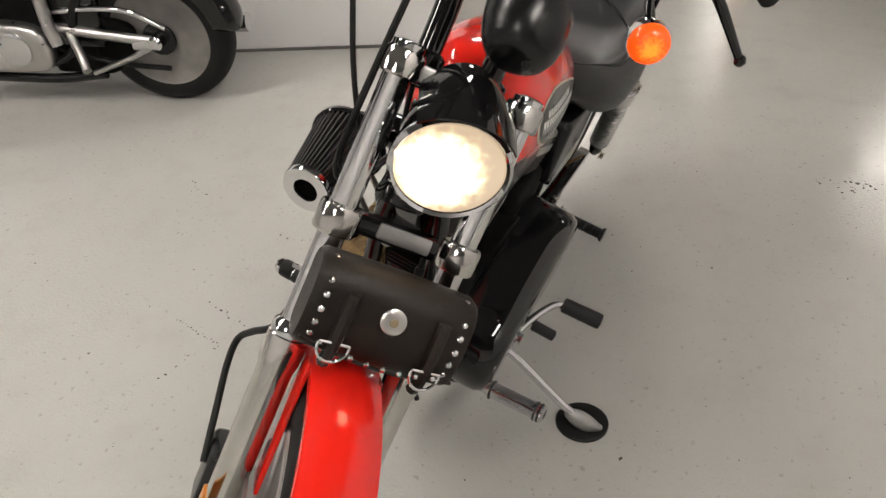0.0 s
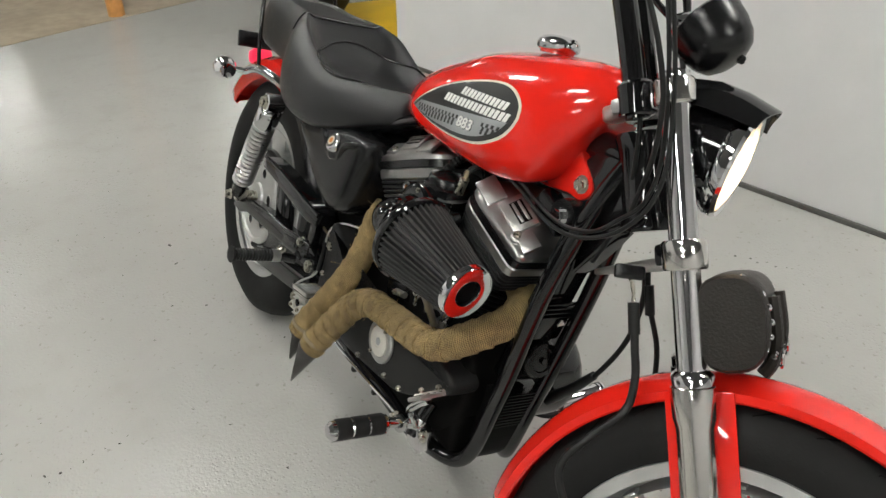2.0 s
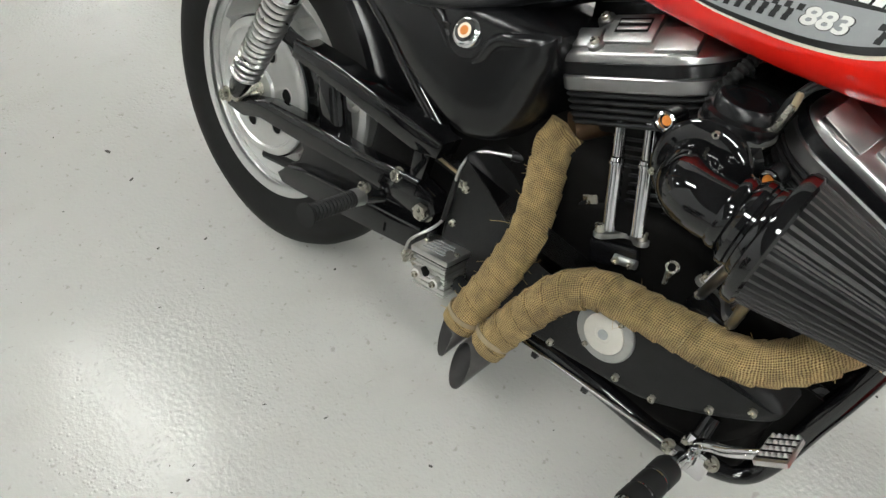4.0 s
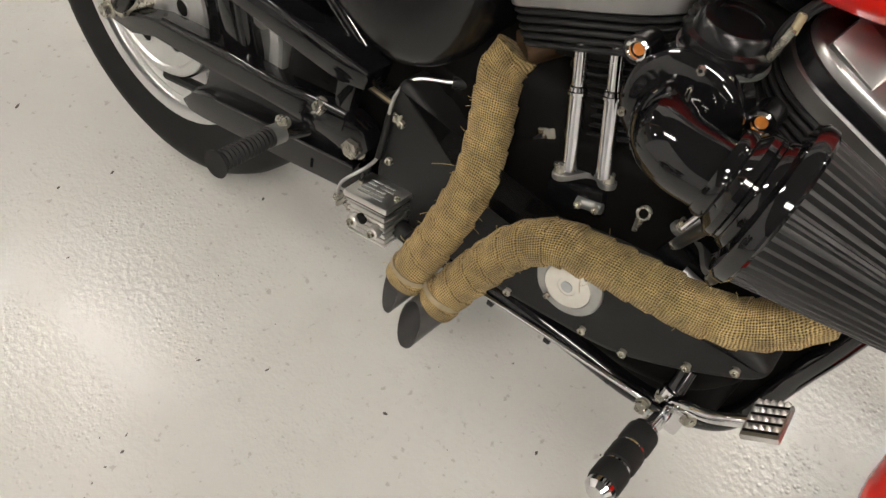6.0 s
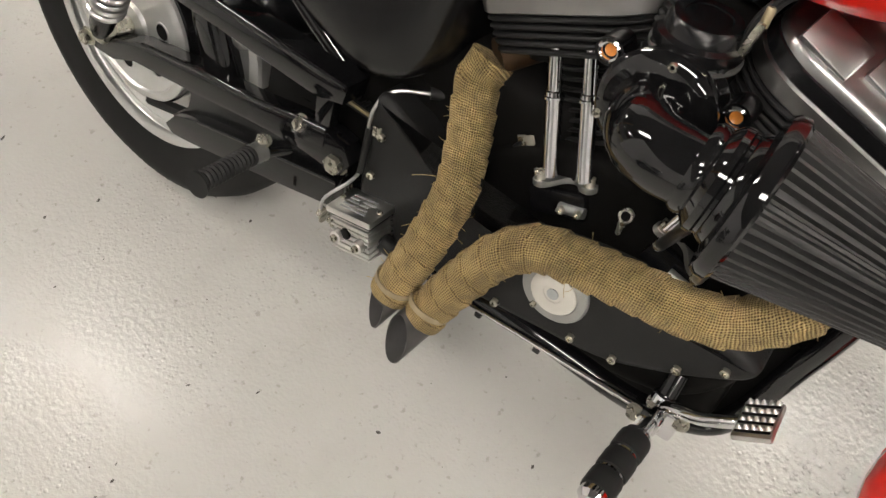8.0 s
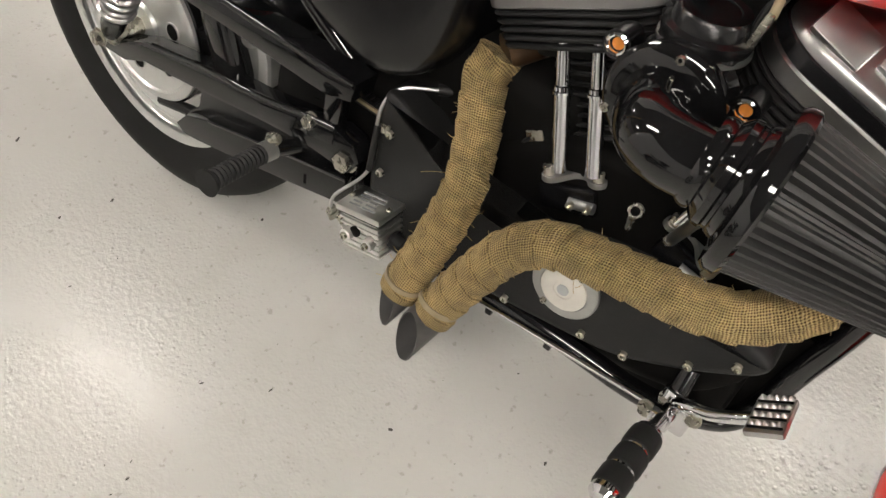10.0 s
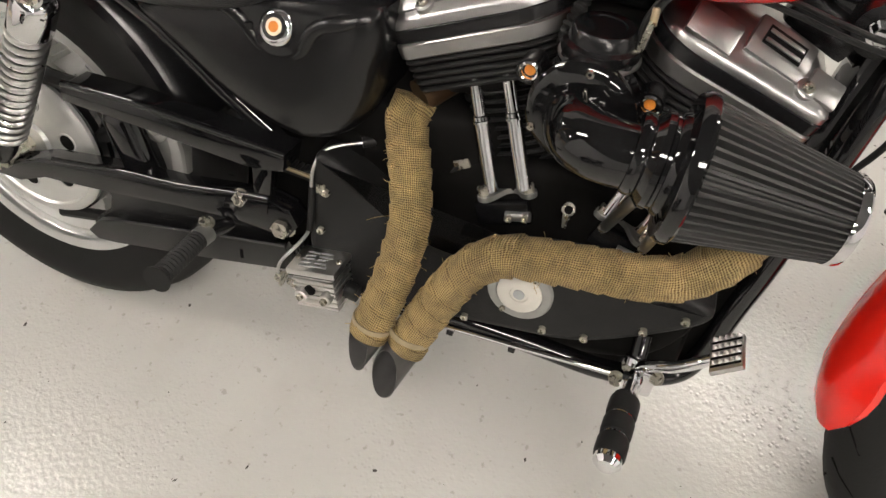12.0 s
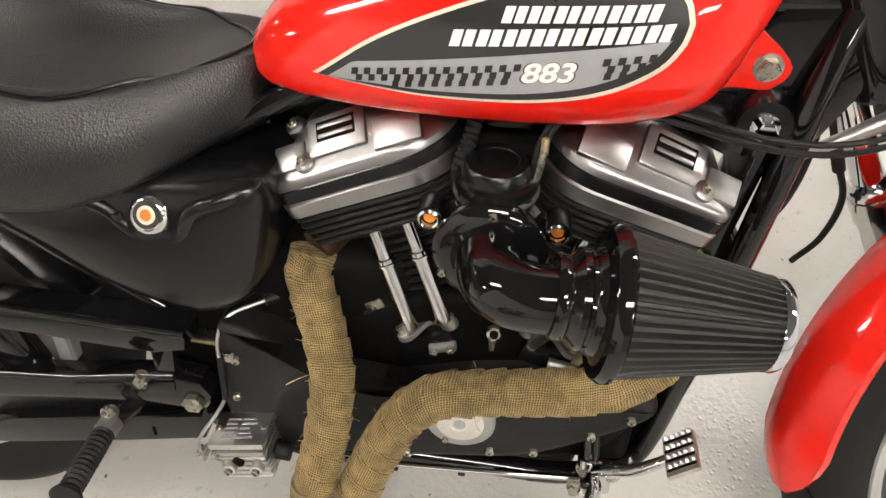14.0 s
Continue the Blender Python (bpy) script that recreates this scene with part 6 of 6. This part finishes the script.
part("rubber", lathe([(0, 0.012), (0.003, 0.0165), (0.080, 0.0175), (0.086, 0.0165), (0.087, 0.010)], towards((0.752, 0.262, 0.385), (-0.12, 0.99, -0.03)), 18), SOFT, sh)
part("toe_peg", lathe([(0, 0.009), (0.003, 0.012), (0.050, 0.012), (0.053, 0.008)], towards((0.815, 0.226, 0.350), (-0.1, 0.99, -0.08)), 16), SOFT, sh)
part("shift_rod", tube([(0.99, 0.19, 0.31), (0.88, 0.205, 0.36)], 0.005, 8, 3), CHROME, sh)
part("pivot_bolt", hex_bolt(0.011, 0.010), CHROME, sh, at=towards((0.88, 0.212, 0.36), (0, 1, 0)))

# side stand
ss = part("side_stand", tube([(0.872, 0.10, 0.315), (0.863, 0.209, 0.296), (0.835, 0.36, 0.206), (0.812, 0.425, 0.168)], 0.0095, 12, 5), CHROME, bike, "chrome side stand")
part("stand_foot", tube([(0.832, 0.380, 0.190), (0.812, 0.428, 0.168), (0.800, 0.462, 0.160)], lambda f: 0.010 + 0.010 * math.sin(math.pi * min(1, f * 1.05)), 14, 6), CAST, ss)
puck = part("stand_puck", lathe([(0, 0.056), (0.002, 0.058), (0.008, 0.058), (0.010, 0.056)], pose(0.795, 0.447, 0.0005), 40), SOFT)
tagged(puck, "round black stand puck on the floor under the side stand", "stand puck")


# ---- things round the motorcycle ----
def parked_bike():
    """The rear half and engine of a second motorcycle, seen from its left."""
    b = thing("parked_motorcycle", "black and chrome cruiser motorcycle parked by the display board", "motorcycle", pose(-0.42, -1.73, 0, 0, 0, -72.5) @ pose(0, 0, 0, -7, 0, 0))
    R = 0.295
    w = part("rear_wheel", torus_tyre(R, 0.15, 0.205), RUBBER, b, "black tyre on a grey disc wheel", at=Matrix.Translation((0, 0, R)))
    part("wheel_disc", lathe([(-0.06, 0.205), (-0.064, 0.212), (-0.058, 0.20), (-0.045, 0.19), (-0.04, 0.12), (-0.055, 0.05), (-0.07, 0.04), (-0.07, 0.01)], ROTY, 48), FARDISC, w)
    for k in range(8):
        a = 2 * math.pi * k / 8
        # openings drawn as dark plugs that stand for the shade within
        part("wheel_hole_shade", lathe([(-0.0575, 0.019), (0.0575, 0.019)], ROTY @ pose(0.088 * math.cos(a), 0.088 * math.sin(a), 0), 18), DARK, w)
    part("fender", fender(R + 0.035, 0.095, 55, 176, Matrix.Translation((0, 0, R)), 0.07), BLACK, b, "black rear mudguard")
    part("tail_light", block((0.06, 0.08, 0.06), pose(-0.27, 0, R + 0.29, 0, -35, 0), 0.02, segs=3), REDLENS, b, "red tail light")
    part("fender_strut", tube([(0.30, 0.10, 0.60), (0.10, 0.105, 0.645), (-0.10, 0.10, 0.63)], 0.022, 12, 5), CAST, b)
    part("swingarm", tube([(0.0, 0.10, R), (0.22, 0.115, 0.33), (0.45, 0.115, 0.36)], 0.022, 12, 5), ALLOY, b)
    part("belt_guard", tube([(-0.06, 0.11, 0.36), (0.08, 0.115, 0.43), (0.24, 0.115, 0.44), (0.42, 0.11, 0.42)], 0.012, 10, 5), CHROME, b)
    part("axle_cover", lathe([(0.08, 0.03), (0.12, 0.03), (0.13, 0.02)], pose(0, 0, R, -90, 0, 0), 20), CHROME, b)
    part("axle_adjuster", block((0.09, 0.025, 0.04), pose(0.055, 0.115, R - 0.005), 0.008), CHROME, b)
    part("side_cover", slab(round_outline([(0.10, 0.30), (0.16, 0.375), (0.44, 0.385), (0.47, 0.20), (0.40, 0.13), (0.20, 0.155)], 4), 0.02, 0.085, 0.010), DARK, b)
    part("pulley", lathe([(-0.078, 0.066), (-0.074, 0.070), (-0.064, 0.070)], Matrix.Translation((0, 0, R)) @ ROTY, 36), SATIN, b)
    part("belt", tube([(-0.02, 0.085, 0.17), (0.2, 0.09, 0.19), (0.45, 0.095, 0.25)], 0.012, 8, 4), SOFT, b)
    part("lower_strut", tube([(0.03, 0.12, 0.275), (0.14, 0.13, 0.225), (0.30, 0.135, 0.165)], 0.011, 12, 5), CAST, b)
    part("frame_tube", tube([(0.18, 0.10, 0.62), (0.32, 0.11, 0.42), (0.42, 0.11, 0.22), (0.9, 0.11, 0.16)], 0.02, 12, 6), SATIN, b)
    part("frame_rail", tube([(0.27, 0.10, 0.145), (0.5, 0.115, 0.125), (0.95, 0.115, 0.13)], 0.021, 12, 5), SATIN, b)
    part("oil_tank", block((0.30, 0.22, 0.34), pose(0.37, 0.0, 0.42), 0.05, segs=3), BLACK, b)
    part("battery_box", block((0.24, 0.20, 0.18), pose(0.38, 0.0, 0.23), 0.03, segs=3), DARK, b)
    part("passenger_peg", tube([(0.36, 0.12, 0.34), (0.31, 0.17, 0.25), (0.28, 0.21, 0.21)], 0.018, 12, 4), CAST, b)
    part("heel_bracket", tube([(0.43, 0.13, 0.50), (0.42, 0.15, 0.38), (0.40, 0.16, 0.30)], 0.026, 12, 5), ALLOY, b)
    part("primary_cover", slab(round_outline([(0.47, 0.20), (0.46, 0.32), (0.56, 0.38), (0.85, 0.38), (0.95, 0.30), (0.85, 0.18), (0.58, 0.17)], 4), 0.04, 0.165, 0.03, 3), ALLOY, b, "polished alloy primary cover")
    part("derby_cover", lathe([(0.160, 0.075), (0.172, 0.072), (0.178, 0.055), (0.178, 0.01)], pose(0.60, 0, 0.28, -90, 0, 0), 32), CHROME, b, "round chrome clutch cover")
    part("crankcase", block((0.55, 0.22, 0.30), pose(0.70, 0, 0.36), 0.05, segs=3), DARK, b)
    for sgn in (-1, 1):
        cyl = part("cylinder", lathe([(0.0, 0.06), (0.22, 0.06), (0.23, 0.09), (0.32, 0.085), (0.34, 0.05)], Matrix.Translation((0.74, 0, 0.42)) @ pose(0, 0, 0, 0, 22.5 * sgn, 0), 24), SATIN, b)
        for k in range(7):
            part("fin", lathe([(0.04 + 0.026 * k, 0.084), (0.045 + 0.026 * k, 0.084)], Matrix.Translation((0.74, 0, 0.42)) @ pose(0, 0, 0, 0, 22.5 * sgn, 0), 20), CAST, cyl)
    part("muffler", tube([(-0.30, -0.17, 0.27), (0.1, -0.17, 0.25), (0.62, -0.16, 0.22)], 0.042, 20, 5), CHROME, b, "long chrome muffler")
    part("floorboard", block((0.24, 0.10, 0.02), pose(0.92, 0.25, 0.26), 0.006), SOFT, b)
    part("seat", block((0.62, 0.26, 0.10), pose(0.15, 0, 0.74, 0, 4, 0), 0.045, segs=4), LEATHER, b)
    part("fuel_tank", block((0.5, 0.28, 0.20), pose(0.68, 0, 0.86, 0, -6, 0), 0.09, segs=5), BLACK, b)
    return b


parked_bike()


def far_wheel(name, label, m, R, w, rim_mat):
    b = thing(name, label, "wheel", m)
    part("tyre", torus_tyre(R, w, R * 0.62, 48), RUBBER, b, at=Matrix.Translation((0, 0, R)))
    part("rim", lathe([(-w * 0.4, R * 0.63), (-w * 0.42, R * 0.58), (-w * 0.2, R * 0.5), (-w * 0.1, R * 0.2), (-w * 0.3, R * 0.12), (w * 0.3, R * 0.12), (w * 0.1, R * 0.2), (w * 0.2, R * 0.5), (w * 0.42, R * 0.58), (w * 0.4, R * 0.63)], Matrix.Translation((0, 0, R)) @ ROTY, 36), rim_mat, b)
    for sy in (-1, 1):
        part("fork", tube([(0, sy * (w / 2 + 0.03), R), (-0.25, sy * (w / 2 + 0.03), R * 2.6)], 0.022, 10, 3), BLACK, b)
    part("axle", tube([(0, -w / 2 - 0.04, R), (0, w / 2 + 0.04, R)], 0.012, 10, 2), STEEL, b)
    return b


far_wheel("vehicle_wheel", "black tyre of a parked vehicle beyond the partition", pose(-2.86, 1.36, 0, 0, 0, 20), 0.30, 0.20, CAST)
far_wheel("trolley_wheel", "dark tyre standing on the tan floor", pose(-4.35, -0.72, 0.004, 0, 0, -40), 0.20, 0.16, DARK)
post = part("wooden_post", lathe([(0.0, 0.055), (0.9, 0.052), (2.99, 0.05)], pose(-3.78, 0.28, 0.0), 18), WOOD)
tagged(post, "bare round wooden post standing on the floor", "post")
mat = part("floor_mat", slab([(-0.55, -0.30), (0.55, -0.34), (0.62, 0.36), (-0.5, 0.4)], 0, 0.012, 0.003, m=pose(-2.55, 1.72, 0.013, 90, 0, -12)), YELLOW)
tagged(mat, "yellow painted mat lying on the floor", "mat", kind="structure")


def debris():
    """Specks, chips and short scuffs lying on the floor."""
    rng = random.Random(7)
    bm = bmesh.new()

    def chip(x, y, r, z=0.0012):
        n = rng.randint(4, 6)
        a0, st = rng.uniform(0, 6.28), rng.uniform(0.25, 0.9)
        ax = rng.uniform(0, 3.14)
        vs = []
        for k in range(n):
            a = a0 + 2 * math.pi * k / n
            u, v = r * math.cos(a) * rng.uniform(0.6, 1.1), r * st * math.sin(a) * rng.uniform(0.6, 1.1)
            vs.append(bm.verts.new((x + u * math.cos(ax) - v * math.sin(ax), y + u * math.sin(ax) + v * math.cos(ax), z)))
        top = bm.verts.new((x, y, z + r * 0.2))
        for k in range(n):
            bm.faces.new((vs[k], vs[(k + 1) % n], top))

    for x, y, r in ((-0.47, -0.16, 0.012), (-0.34, -0.17, 0.009), (0.40, -0.64, 0.007), (0.86, 0.55, 0.008), (0.92, -0.48, 0.007), (0.66, -0.17, 0.005), (0.36, -0.30, 0.006), (0.46, -0.24, 0.005), (-0.06, -0.15, 0.006), (-0.36, -0.33, 0.005), (0.03, -0.32, 0.005)):
        chip(x, y, r)
    for _ in range(420):
        chip(rng.uniform(-1.6, 1.6), rng.uniform(-1.6, 1.6), 0.0012 + 0.0038 * rng.random() ** 3)
    # a scuffed cluster of flakes and a curved scrape, then a few stray rows
    for _ in range(46):
        chip(rng.gauss(-0.62, 0.035), rng.gauss(0.97, 0.05), 0.0025 + 0.009 * rng.random() ** 2)
    for k in range(16):
        chip(0.862 + 0.0030 * k + rng.uniform(-0.006, 0.006), -0.65 + 0.0115 * k, rng.uniform(0.002, 0.006))
    for _ in range(9):
        cx, cy = rng.uniform(-1.2, 1.5), rng.choice((rng.uniform(0.5, 1.5), rng.uniform(-1.3, -0.5)))
        d = rng.uniform(0, 3.14)
        for k in range(rng.randint(3, 8)):
            chip(cx + 0.025 * k * math.cos(d) + rng.uniform(-0.008, 0.008), cy + 0.025 * k * math.sin(d) + rng.uniform(-0.008, 0.008), rng.uniform(0.003, 0.007))
    return bm


DIRT = node_mat("dirt", (0.05, 0.045, 0.04), 0.8, spread=0.4, scale=50)
tagged(part("floor_debris", debris(), DIRT, smooth=False), "dark specks and rubber chips scattered on the floor", "debris", kind="stuff")
